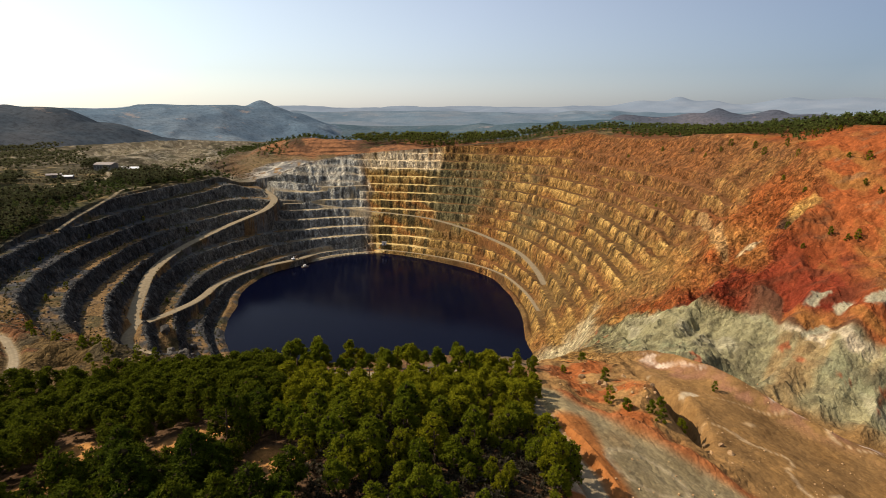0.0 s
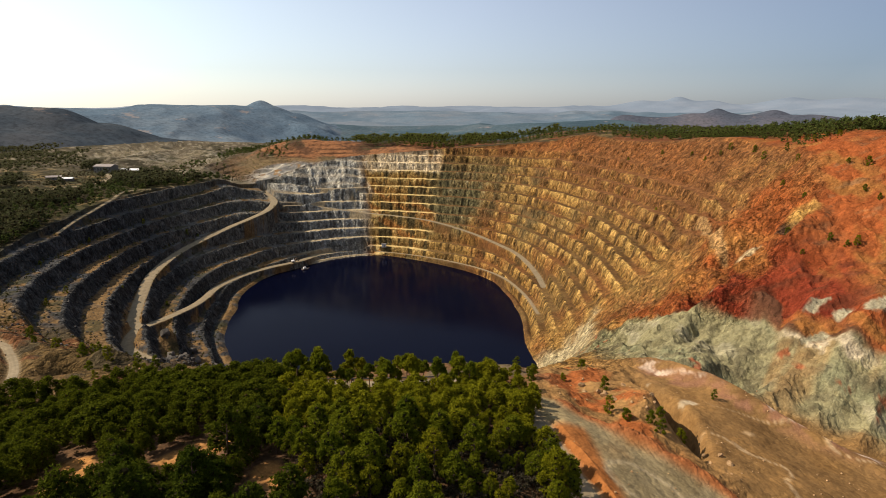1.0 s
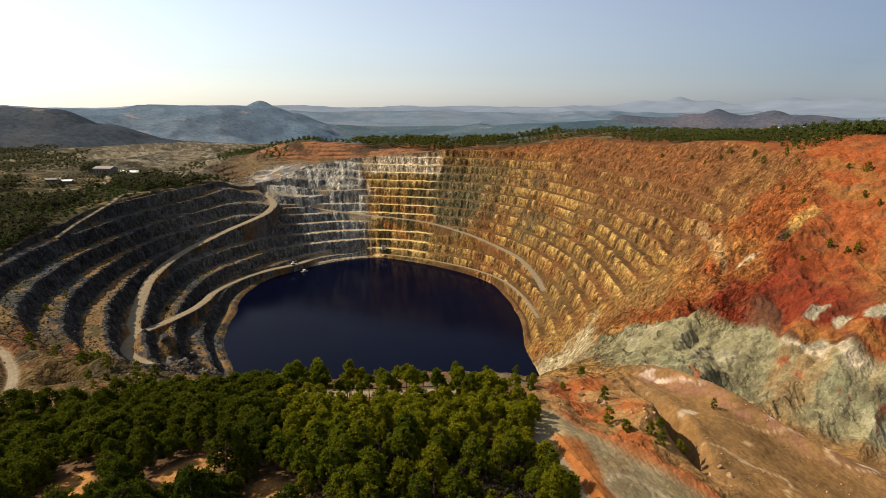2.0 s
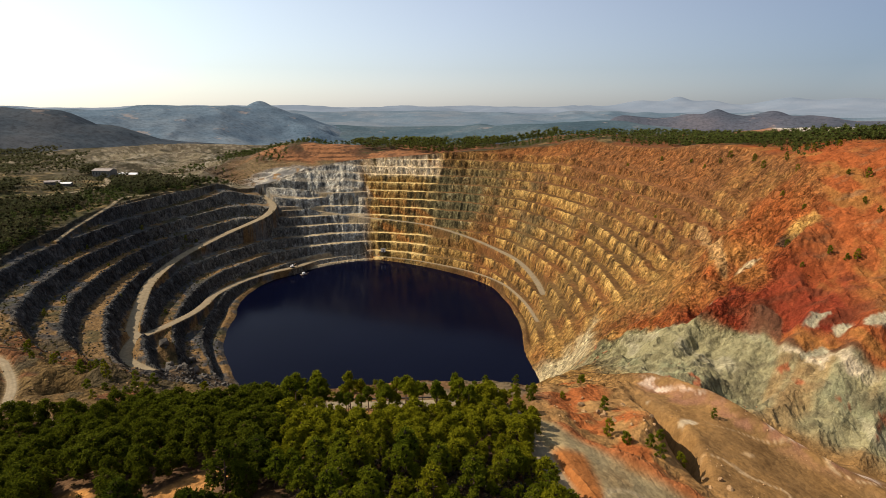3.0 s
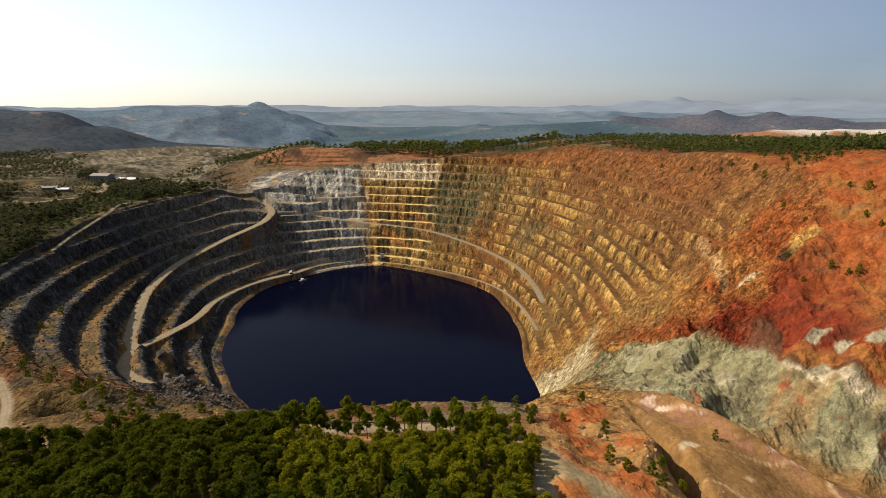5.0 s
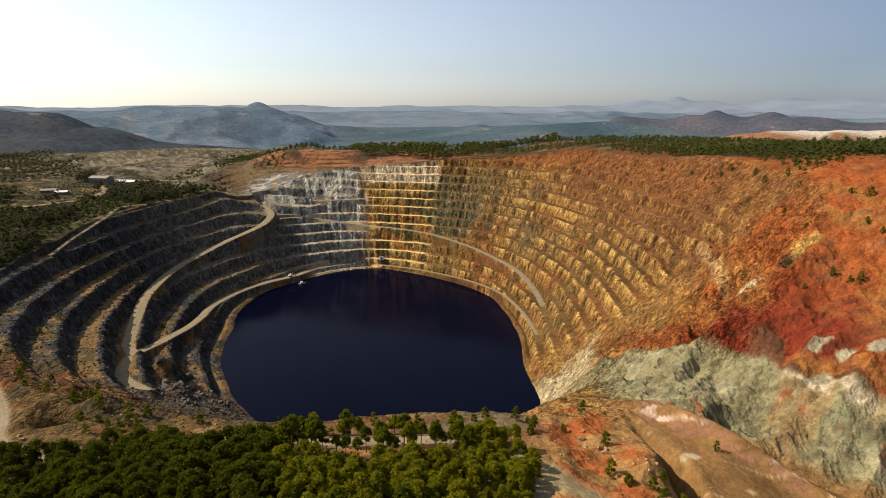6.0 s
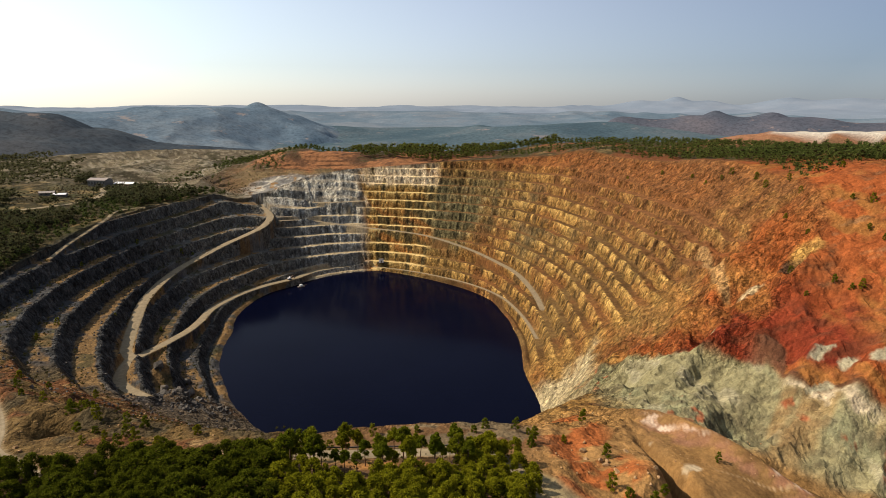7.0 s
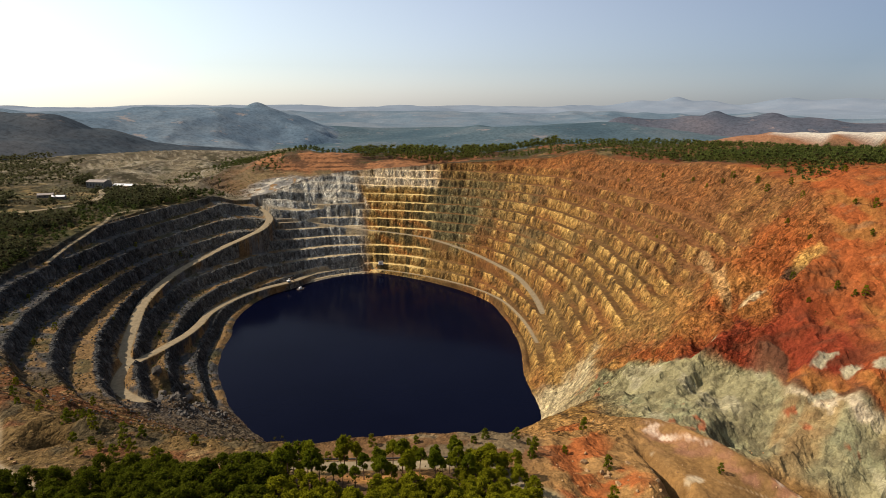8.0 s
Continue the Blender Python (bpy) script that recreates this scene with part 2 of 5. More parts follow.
def surface(x, y, detail=True):
    """The land at x, y: its height, and how far a place lies on a road, on a berm and within the pit."""
    x, y = np.asarray(x, float), np.asarray(y, float)
    dx, dy = x - CX, y - CY
    r, deg = np.hypot(dx, dy), np.degrees(np.arctan2(dy, dx)) % 360
    r0, rm, zm, r1, z1 = shore_r(deg), mid_r(deg), mid_z(deg), crest_r(deg), crest_z(deg)
    wob = 3.5 * fbm(x, y, 60, 3, 2)
    run = np.clip((rm - r0) / 70, 0.45, 1.0)
    if detail:
        wob = wob * run + run * (0.6 * fbm(x, y, 13, 3, 3) + 0.45 * (ridged(x, y, 5, 2, 4) - 0.5) + (1.6 + 0.6 * step(50, 70, deg) * step(130, 120, deg)) * (ridged(deg * 3.4, r * 0.12, 7, 3, 6) - 0.5))
    rr = r + wob * step(r0 - 30, r0 + 20, r) * (0.45 + 0.55 * step(r0, rm, r))
    z = np.where(rr < rm, zm * (rr - r0) / (rm - r0), zm + (z1 - zm) * (rr - rm) / (r1 - rm))
    z = np.maximum(z, -12)
    west = step(112, 140, deg) * step(275, 255, deg)
    cut = benched(deg) * (1 - 0.8 * step(100, 118, z) * step(75, 55, deg + 360 * (deg > 300) * -1))
    cut = cut * (1 - 0.7 * step(98, 104, deg) * step(128, 122, deg) * step(62, 68, z))
    rise = mix(8.5, 10.4, west)
    q = (z + 1.2 * fbm(x, y, 90, 3, 11) + 2 * west) / rise
    k, f = np.floor(q), q - np.floor(q)
    lim = mix(0.52, 0.56, west)
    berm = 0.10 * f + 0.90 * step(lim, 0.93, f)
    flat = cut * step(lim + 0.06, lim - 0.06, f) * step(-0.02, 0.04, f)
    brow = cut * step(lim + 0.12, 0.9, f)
    z = mix(z, np.where(z > 1, np.maximum((k + berm) * rise - 2 * west, 0.6 + 0.1 * z), z), cut * step(0.5, 5, z))
    inside = step(r1 + 6, r1 - 4, rr)
    o = outer(x, y)
    z = np.where(rr < r1, z, mix(z1, o, step(r1, r1 + mix(mix(85, 45, step(300, 240, y)), 20, step(93, 100, deg) * step(126, 118, deg)), rr)))
    z = z + mounds(x, y)
    # terraced spoil behind the far wall
    tip = step(-340, -300, x) * step(-40, -80, x) * step(705, 725, y) * step(960, 900, y)
    q = z / 4.5 + 0.9 * fbm(x, y, 70, 3, 36)
    z = mix(z, (np.floor(q) + step(0.6, 0.95, q - np.floor(q)) - 0.9 * fbm(x, y, 70, 3, 36)) * 4.5, (0.2 + 0.5 * fbm(x, y, 80, 2, 37)).clip(0, 1) * tip)
    if detail:
        rough = inside * step(-3, 4, z) * (1 - 0.6 * cut)
        z = z + rough * (1.2 * fbm(x, y, 14, 3, 21) + 0.8 * (ridged(x, y, 5.5, 2, 27) - 0.6))
        z = z + (1 - inside) * (1.6 * fbm(x, y, 35, 3, 31) + mix(0.7, 0.3, step(20, 34, x) * step(200, 180, y)) * fbm(x, y, 5, 4, 33, 0.65))
        # rain gullies down the clay and the red hill
        p, t = 0.7 * x + 0.7 * y, 0.7 * x - 0.7 * y
        clay = step(60, 85, x) * step(205, 225, p) * step(330, 300, p) * step(330, 290, y)
        z = z + clay * (6.5 * ridged(t + 6 * fbm(x, y, 18, 2, 39), p * 0.45, 34, 3, 43) + 2.0 * ridged(x, y, 15, 2, 47) + 1.1 * ridged(x, y, 6.5, 2, 46) + 0.4 * ridged(x, y, 2.6, 1, 42) - 6.3)
        z = z + 2.5 * step(265, 270, p + 3 * fbm(x, y, 12, 3, 44)) * step(-100, -90, t) * step(-52, -64, t) * step(330, 280, p)
        bench = step(15, 30, x) * step(215, 205, p) * step(240, 200, y)
        g = (x - 33) * 0.63 + (y - 138) * 0.777
        stony = step(-3, 2, g) * step(76, 67, x)
        z = z + bench * (stony * (1.6 * (ridged(x, y, 14, 4, 48) - 0.5) + 0.5 * fbm(x, y, 3.0, 2, 50)) + 0.7 * step(66, 80, x) * (ridged(x, y, 24, 3, 52) - 0.5))
        hill = step(110, 140, x) * step(285, 320, p) * step(520, 430, y) * step(420, 360, p)
        z = z + hill * (3.0 * ridged(t, p * 0.5, 30, 4, 45) - 1.5 + 1.8 * fbm(x, y, 10, 4, 49, 0.6) + 1.0 * (ridged(x, y, 7, 2, 41) - 0.5) + 0.35 * (ridged(x, y, 2.8, 1, 40) - 0.5))
    z, road = on_roads(x, y, z)
    return z, road, flat * inside, inside, brow * inside


def height(x, y, detail=True):
    return surface(np.atleast_1d(x), np.atleast_1d(y), detail)[0].reshape(np.shape(x))


# ------------------------------------------------------------------ materials
def material(name, rough=0.9, spec=0.25):
    m = bpy.data.materials.new(name)
    m.use_nodes = True
    b = m.node_tree.nodes["Principled BSDF"]
    b.inputs["Roughness"].default_value = rough
    b.inputs["Specular IOR Level"].default_value = spec
    return m, m.node_tree.nodes, m.node_tree.links, b


def noise_node(n, l, scale, detail=6.0, rough=0.6, source="Object"):
    co = n.new("ShaderNodeTexCoord")
    t = n.new("ShaderNodeTexNoise")
    t.inputs["Scale"].default_value, t.inputs["Detail"].default_value, t.inputs["Roughness"].default_value = scale, detail, rough
    l.new(co.outputs[source], t.inputs["Vector"])
    return t


def ramp_node(n, l, fac, stops):
    r = n.new("ShaderNodeValToRGB")
    while len(r.color_ramp.elements) < len(stops):
        r.color_ramp.elements.new(0.5)
    for e, (pos, col) in zip(r.color_ramp.elements, stops):
        e.position, e.color = pos, (*col, 1)
    l.new(fac, r.inputs[0])
    return r


def times(n, l, a, b, kind="MULTIPLY", fac=1.0):
    m = n.new("ShaderNodeMix")
    m.data_type, m.blend_type = "RGBA", kind
    m.inputs["Factor"].default_value = fac
    l.new(a, m.inputs["A"]), l.new(b, m.inputs["B"])
    return m.outputs["Result"]


def earth_material():
    m, n, l, b = material("earth_and_rock", 0.95, 0.05)
    col = n.new("ShaderNodeVertexColor")
    col.layer_name = "tint"
    c = col.outputs["Color"]
    strength = n.new("ShaderNodeMapRange")
    strength.inputs["To Min"].default_value, strength.inputs["To Max"].default_value = 0.25, 1.0
    l.new(col.outputs["Alpha"], strength.inputs["Value"])
    whole = n.new("ShaderNodeValue")
    whole.outputs[0].default_value = 1.0
    for scale, low, high in ((0.10, 0.76, 1.2), (0.5, 0.8, 1.18), (1.7, 0.82, 1.16)):
        fac = noise_node(n, l, scale, 5, 0.68).outputs["Fac"]
        g = ramp_node(n, l, fac, [(0.34, (low, low * 0.97, low * 0.92)), (0.5, (1, 1, 1)), (0.68, (high, high * 0.98, high * 0.92))])
        shade = n.new("ShaderNodeMix")
        shade.data_type, shade.blend_type = "RGBA", "MULTIPLY"
        l.new(strength.outputs["Result"] if scale > 0.2 else whole.outputs[0], shade.inputs["Factor"]), l.new(c, shade.inputs["A"]), l.new(g.outputs[0], shade.inputs["B"])
        c = shade.outputs["Result"]
    # broken stone: cells of uneven tone, bent by noise
    co = n.new("ShaderNodeTexCoord")
    upright = n.new("ShaderNodeVectorMath")
    upright.operation = "MULTIPLY"
    upright.inputs[1].default_value = (1.0, 1.0, 0.45)
    l.new(co.outputs["Object"], upright.inputs[0])
    warp = noise_node(n, l, 0.4, 2, 0.6)
    bent = n.new("ShaderNodeVectorMath")
    bent.operation = "MULTIPLY_ADD"
    bent.inputs[1].default_value = (3.0, 3.0, 3.0)
    l.new(warp.outputs["Color"], bent.inputs[0])
    l.new(upright.outputs[0], bent.inputs[2])
    heights = []
    for scale, low, high in ((0.42, 0.42, 1.55), (1.3, 0.5, 1.5)):
        vor = n.new("ShaderNodeTexVoronoi")
        vor.inputs["Scale"].default_value = scale
        l.new(bent.outputs[0], vor.inputs["Vector"])
        tone = ramp_node(n, l, vor.outputs["Color"], [(0.0, (low, low, low * 0.97)), (1.0, (high, high, high * 0.96))])
        mixed = n.new("ShaderNodeMix")
        mixed.data_type, mixed.blend_type = "RGBA", "MULTIPLY"
        l.new(col.outputs["Alpha"], mixed.inputs["Factor"]), l.new(c, mixed.inputs["A"]), l.new(tone.outputs[0], mixed.inputs["B"])
        c = mixed.outputs["Result"]
        heights.append(vor.outputs["Distance"])
    crack = n.new("ShaderNodeTexVoronoi")
    crack.feature = "DISTANCE_TO_EDGE"
    crack.inputs["Scale"].default_value = 0.3
    l.new(bent.outputs[0], crack.inputs["Vector"])
    line = ramp_node(n, l, crack.outputs["Distance"], [(0.0, (0.45, 0.43, 0.4)), (0.09, (1, 1, 1))])
    mixed = n.new("ShaderNodeMix")
    mixed.data_type, mixed.blend_type = "RGBA", "MULTIPLY"
    l.new(col.outputs["Alpha"], mixed.inputs["Factor"]), l.new(c, mixed.inputs["A"]), l.new(line.outputs[0], mixed.inputs["B"])
    c = mixed.outputs["Result"]
    l.new(c, b.inputs["Base Color"])
    add = n.new("ShaderNodeMath")
    add.operation = "MULTIPLY_ADD"
    add.inputs[1].default_value = -0.6
    l.new(heights[0], add.inputs[0])
    l.new(noise_node(n, l, 0.6, 4, 0.6).outputs["Fac"], add.inputs[2])
    bump = n.new("ShaderNodeBump")
    bump.inputs["Distance"].default_value = 2.2
    l.new(col.outputs["Alpha"], bump.inputs["Strength"])
    l.new(add.outputs[0], bump.inputs["Height"])
    l.new(bump.outputs[0], b.inputs["Normal"])
    return m


def water_material():
    m, n, l, b = material("dark_pit_water", 0.12, 0.018)
    t = ramp_node(n, l, noise_node(n, l, 0.01, 3).outputs["Fac"], [(0.3, (0.0010, 0.0016, 0.0075)), (0.7, (0.0018, 0.0026, 0.0100))])
    l.new(t.outputs[0], b.inputs["Base Color"])
    bump = n.new("ShaderNodeBump")
    bump.inputs["Strength"].default_value, bump.inputs["Distance"].default_value = 0.12, 0.3
    l.new(noise_node(n, l, 0.35, 4).outputs["Fac"], bump.inputs["Height"])
    l.new(bump.outputs[0], b.inputs["Normal"])
    return m


def leaf_material(name, dark, light):
    m, n, l, b = material(name, 0.85, 0.03)
    info = n.new("ShaderNodeObjectInfo")
    geo = n.new("ShaderNodeNewGeometry")
    r1 = ramp_node(n, l, geo.outputs["Random Per Island"], [(0.0, dark), (1.0, light)])
    r2 = ramp_node(n, l, info.outputs["Random"], [(0.0, (0.7, 0.78, 0.8)), (0.5, (1, 1, 1)), (1.0, (1.35, 1.18, 0.9))])
    hue = times(n, l, r1.outputs[0], r2.outputs[0])
    l.new(hue, b.inputs["Base Color"])
    thin = n.new("ShaderNodeBsdfTranslucent")
    l.new(hue, thin.inputs["Color"])
    both = n.new("ShaderNodeMixShader")
    both.inputs[0].default_value = 0.38
    l.new(b.outputs[0], both.inputs[1]), l.new(thin.outputs[0], both.inputs[2])
    l.new(both.outputs[0], n["Material Output"].inputs["Surface"])
    return m


def bark_material():
    m, n, l, b = material("pine_bark", 0.95, 0.1)
    t = ramp_node(n, l, noise_node(n, l, 3.0, 6).outputs["Fac"], [(0.3, (0.06, 0.04, 0.03)), (0.7, (0.2, 0.13, 0.09))])
    l.new(t.outputs[0], b.inputs["Base Color"])
    return m


BRUSH = leaf_material("dry_brushwood", (0.035, 0.027, 0.016), (0.125, 0.098, 0.062))
SCRUB = leaf_material("dry_scrub_leaves", (0.020, 0.023, 0.005), (0.075, 0.075, 0.015))
EARTH, WATER, BARK = earth_material(), water_material(), bark_material()
FAR_PINE = leaf_material("far_pine_needles", (0.042, 0.060, 0.014), (0.120, 0.145, 0.036))
WEST_WOOD = leaf_material("dark_dry_woodland", (0.062, 0.050, 0.026), (0.135, 0.142, 0.056))
RUSSET = leaf_material("russet_scrub", (0.060, 0.036, 0.020), (0.125, 0.085, 0.044))
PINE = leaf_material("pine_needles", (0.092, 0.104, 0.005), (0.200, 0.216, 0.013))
# PINE darkened: the backlit left of the wood is put into the colour
SHADED_PINE = leaf_material("shaded_pine_needles", (0.036, 0.050, 0.004), (0.080, 0.100, 0.008))
# dark crown cores: twigs with the shade inside the crown painted in
SHADED_TWIGS = leaf_material("shaded_twigs", (0.028, 0.026, 0.010), (0.055, 0.045, 0.020))


# ------------------------------------------------------------------ mesh helpers
def mesh_from(name, verts, faces, mat, smooth=False, second=None, which=None):
    me = bpy.data.meshes.new(name)
    verts, faces = np.asarray(verts, np.float32), np.asarray(faces, np.int32)
    me.vertices.add(len(verts))
    me.vertices.foreach_set("co", verts.ravel())
    side = faces.shape[1]
    me.loops.add(faces.size)
    me.loops.foreach_set("vertex_index", faces.ravel())
    me.polygons.add(len(faces))
    me.polygons.foreach_set("loop_start", np.arange(0, faces.size, side, dtype=np.int32))
    me.polygons.foreach_set("use_smooth", np.full(len(faces), smooth))
    me.update(calc_edges=True)
    me.validate()
    me.materials.append(mat)
    if second:
        me.materials.append(second)
        me.polygons.foreach_set("material_index", np.asarray(which, np.int32))
    return me


def grid_faces(rows, cols, closed=False):
    i, j = np.meshgrid(np.arange(rows - 1), np.arange(cols if closed else cols - 1), indexing="ij")
    k = (j + 1) % cols
    return np.stack([i * cols + j, i * cols + k, (i + 1) * cols + k, (i + 1) * cols + j], -1).reshape(-1, 4)[:, ::-1]


def tint(me, rgb, rocky):
    """The base colour, and in the fourth channel how broken and stony the ground is."""
    a = me.color_attributes.new("tint", "FLOAT_COLOR", "POINT")
    a.data.foreach_set("color", np.concatenate([rgb, rocky[:, None]], 1).astype(np.float32).ravel())


def child(ob, parent):
    ob.parent = parent
    return ob


# ------------------------------------------------------------------ colours of the ground
def blend(c, rgb, w):
    w = np.asarray(w)[..., None]
    return c * (1 - w) + np.array(rgb) * w


CLEARINGS = [(-68, 88, 6.5), (-70, 95, 4.5), (-47, 97, 5.0), (-44, 101, 4.0), (-50, 94, 4.0), (-27.5, 85, 3.8), (-31, 88, 3.0), (-62, 158, 7), (-20, 149, 9), (-5, 150, 6), (-34, 150, 6)]


def clearing(x, y):
    """Bare straw-coloured openings in the wood."""
    w = 0.0
    for cx, cy, wide in CLEARINGS:
        w = np.maximum(w, 1.2 * np.exp(-((x - cx) ** 2 + (y - cy) ** 2) / wide**2))
    return w


def ground_colour(x, y, z, slope, road, flat, inside, brow):
    dx, dy = x - CX, y - CY
    r, deg = np.hypot(dx, dy), np.degrees(np.arctan2(dy, dx)) % 360
    sg = (deg + 180) % 360 - 180
    p, t = 0.7 * x + 0.7 * y, 0.7 * x - 0.7 * y
    n1, n2, n3 = fbm(x, y, 40, 4, 51), fbm(x + z, y - z * 0.7, 12, 4, 55), fbm(x + z * 2, y - z, 24, 4, 58)
    n4 = fbm(x - z, y + z, 5, 3, 59)
    steep = step(0.5, 1.0, slope)
    # dry country round the pit
    c = np.zeros(x.shape + (3,)) + (0.05, 0.042, 0.02)
    c = blend(c, (0.165, 0.122, 0.056), step(0.05, 0.3, n2 + 0.6 * n1))
    c = blend(c, (0.05, 0.05, 0.022), step(0.0, 0.3, n3) * 0.8)
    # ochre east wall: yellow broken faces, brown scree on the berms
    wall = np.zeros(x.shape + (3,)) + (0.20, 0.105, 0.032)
    # Streaks down the faces: yellow rock, and shade between ribs painted dark.
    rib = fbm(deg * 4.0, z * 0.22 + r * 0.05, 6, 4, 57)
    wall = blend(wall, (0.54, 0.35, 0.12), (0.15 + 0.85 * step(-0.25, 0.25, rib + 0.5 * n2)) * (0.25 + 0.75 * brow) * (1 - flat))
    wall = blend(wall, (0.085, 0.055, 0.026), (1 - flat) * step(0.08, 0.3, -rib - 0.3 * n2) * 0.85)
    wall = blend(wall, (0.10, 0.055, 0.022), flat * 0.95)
    wall = blend(wall, (0.21, 0.085, 0.03), step(0.0, 0.35, n3) * 0.5)
    wall = blend(wall, (0.20, 0.13, 0.05), step(0.1, 0.4, n1) * 0.4)
    wall = blend(wall, (0.235, 0.082, 0.028), step(96, 116, z + 16 * n1) * (0.75 + 0.25 * n2) * step(-30, 0, sg + 8 * n1))
    wall = blend(wall, (0.13, 0.066, 0.028), step(70, 100, z + 16 * n1) * step(0.0, 0.3, n3 - 0.4 * n4) * step(60, 40, sg) * 0.8)
    wall = blend(wall, (0.125, 0.095, 0.05), step(25, 45, z) * step(104, 84, z + 16 * n1) * step(10, 40, sg) * step(-0.05, 0.25, n1 + 0.5 * n3) * (0.8 - 0.8 * flat))
    wall = blend(wall, (0.17, 0.075, 0.03), step(66, 92, z + 12 * n1) * step(58, 30, sg + 10 * n1) * (0.55 + 0.25 * flat - 0.2 * rib).clip(0, 1))
    band = step(24, 48, z + 16 * n1) * step(104, 80, z + 16 * n1)
    olive = step(44, 66, deg + 12 * n1) * step(81.5, 79.5, deg + 2 * n1 + 1 * n2) * band
    wall = blend(wall, (0.135, 0.12, 0.065), olive * ((0.85 + 0.6 * n2 - 0.5 * rib) * (1 - 0.9 * flat)).clip(0, 1))
    wall = blend(wall, (0.25, 0.235, 0.16), olive * (1 - flat) * brow * step(0.15, 0.4, rib) * 0.7)
    wall = blend(wall, (0.135, 0.075, 0.03), olive * flat * 0.8)
    far = step(76, 80, deg + 2 * n1) * step(99, 96, deg + 2 * n2)
    wall = blend(wall, (0.40, 0.18, 0.055), far * step(0, 0.4, n3) * 0.8)
    wall = blend(wall, (0.42, 0.32, 0.14), far * brow * step(0.0, 0.3, rib) * 0.7)
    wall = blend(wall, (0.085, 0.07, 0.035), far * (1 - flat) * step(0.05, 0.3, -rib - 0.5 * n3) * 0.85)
    wall = blend(wall, (0.62, 0.46, 0.20), far * flat * 0.9)
    wall = blend(wall, (0.68, 0.56, 0.40), far * step(82, 87, z + 3 * n2) * step(112, 106, z + 3 * n2) * (1 - 0.3 * flat) * step(-0.5, 0.1, rib))
    grey = step(97, 102, deg + 3 * n2) * step(138, 126, deg + 5 * n1)
    wall = blend(wall, (0.27, 0.275, 0.275), grey)
    wall = blend(wall, (0.50, 0.48, 0.43), grey * step(-0.1, 0.3, rib + 0.5 * n2) * step(35, 55, z))
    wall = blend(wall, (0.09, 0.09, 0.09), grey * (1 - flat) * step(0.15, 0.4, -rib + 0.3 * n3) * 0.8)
    wall = blend(wall, (0.42, 0.32, 0.17), grey * flat * 0.75)
    west = step(116, 130, deg + 5 * n1) * step(262, 246, deg + 6 * n1)
    # slate of the west faces, darkened and blued for their sky-lit shade
    wall = blend(wall, (0.052, 0.053, 0.056), west)
    wall = blend(wall, (0.145, 0.14, 0.128), west * step(176, 146, deg + 8 * n1))
    wall = blend(wall, (0.098, 0.099, 0.104), west * step(0.2, 0.4, n4 + 0.3 * n2) * 0.8)
    wall = blend(wall, (0.175, 0.11, 0.05), west * flat * step(-0.3, 0.1, n1 + 0.7 * n2 + 0.4 * n4))
    wall = blend(wall, (0.06, 0.055, 0.028), west * flat * step(0.1, 0.35, n3 - 0.3 * n4) * 0.8)
    # the bank below the wood
    bank = step(236, 250, deg + 5 * n1) * step(300, 285, deg)
    wall = blend(wall, (0.14, 0.082, 0.04), bank * 0.9)
    wall = blend(wall, (0.16, 0.066, 0.03), bank * step(0.1, 0.3, n3) * 0.7)
    wall = blend(wall, (0.10, 0.088, 0.07), bank * step(262, 250, deg) * step(45, 25, z + 8 * n1) * 0.8)
    # red hill above the clay
    red = step(-22, -36, sg + 10 * n1 + 6 * n2) * (sg > -100) * step(62, 78, z + 8 * n1)
    wall = blend(wall, (0.25, 0.075, 0.022), red * step(84, 100, z + 14 * n1))
    wall = blend(wall, (0.31, 0.145, 0.042), red * step(-0.1, 0.3, n2) * step(104, 84, z))
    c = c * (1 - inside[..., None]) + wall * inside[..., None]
    hill = step(90, 112, x + 10 * n1) * step(226, 240, p + 6 * n1) * step(470, 400, y + 30 * n1) * (1 - inside * step(-42, -34, sg + 8 * n1 + 6 * n2))
    c = blend(c, (0.235, 0.066, 0.020), hill)
    c = blend(c, (0.25, 0.105, 0.030), hill * step(0.0, 0.35, n2))
    c = blend(c, (0.19, 0.066, 0.024), hill * step(0.0, 0.3, n3 + 0.4 * n4) * 0.55)
    c = blend(c, (0.07, 0.04, 0.022), hill * step(0.3, 0.5, n4 + 0.4 * n3) * 0.4)
    deep = step(-114, -102, t + 6 * n2) * step(-30, -52, t + 14 * n1) * step(261, 266, p + 3 * n2) * step(302, 284, p + 0.1 * (t + 108) + 12 * n2 + 8 * n1)
    c = blend(c, (0.145, 0.023, 0.012), hill * deep * (0.85 + 0.3 * n2).clip(0, 1))
    c = blend(c, (0.10, 0.028, 0.014), hill * deep * step(0.05, 0.3, n4 - 0.3 * n2) * 0.85)
    c = blend(c, (0.40, 0.30, 0.16), hill * step(0.45, 0.6, n4 + 0.5 * n1) * 0.1 * (1 - deep))
    ledge = np.hypot(x - 149 - 6.5 * np.clip((y - 320) / 25, -1, 1) - 2 * n2, 0.28 * np.maximum(np.abs(y - 320) - 25, 0))
    c = blend(c, (0.36, 0.22, 0.10), step(3.2, 1.8, ledge) * 0.8)
    c = blend(c, (0.46, 0.36, 0.22), step(1.1, 0.7, np.hypot((x - 149) / 7, (y - 279) / 4) + 0.7 * n4) * 0.9)
    c = blend(c, (0.05, 0.036, 0.025), step(1.1, 0.7, np.hypot((x - 165) / 5.5, (y - 277) / 4) + 0.6 * n4) * 0.85)
    gold = np.exp(-(((x - 174) / 9) ** 2) - ((y - 281) / 8) ** 2)
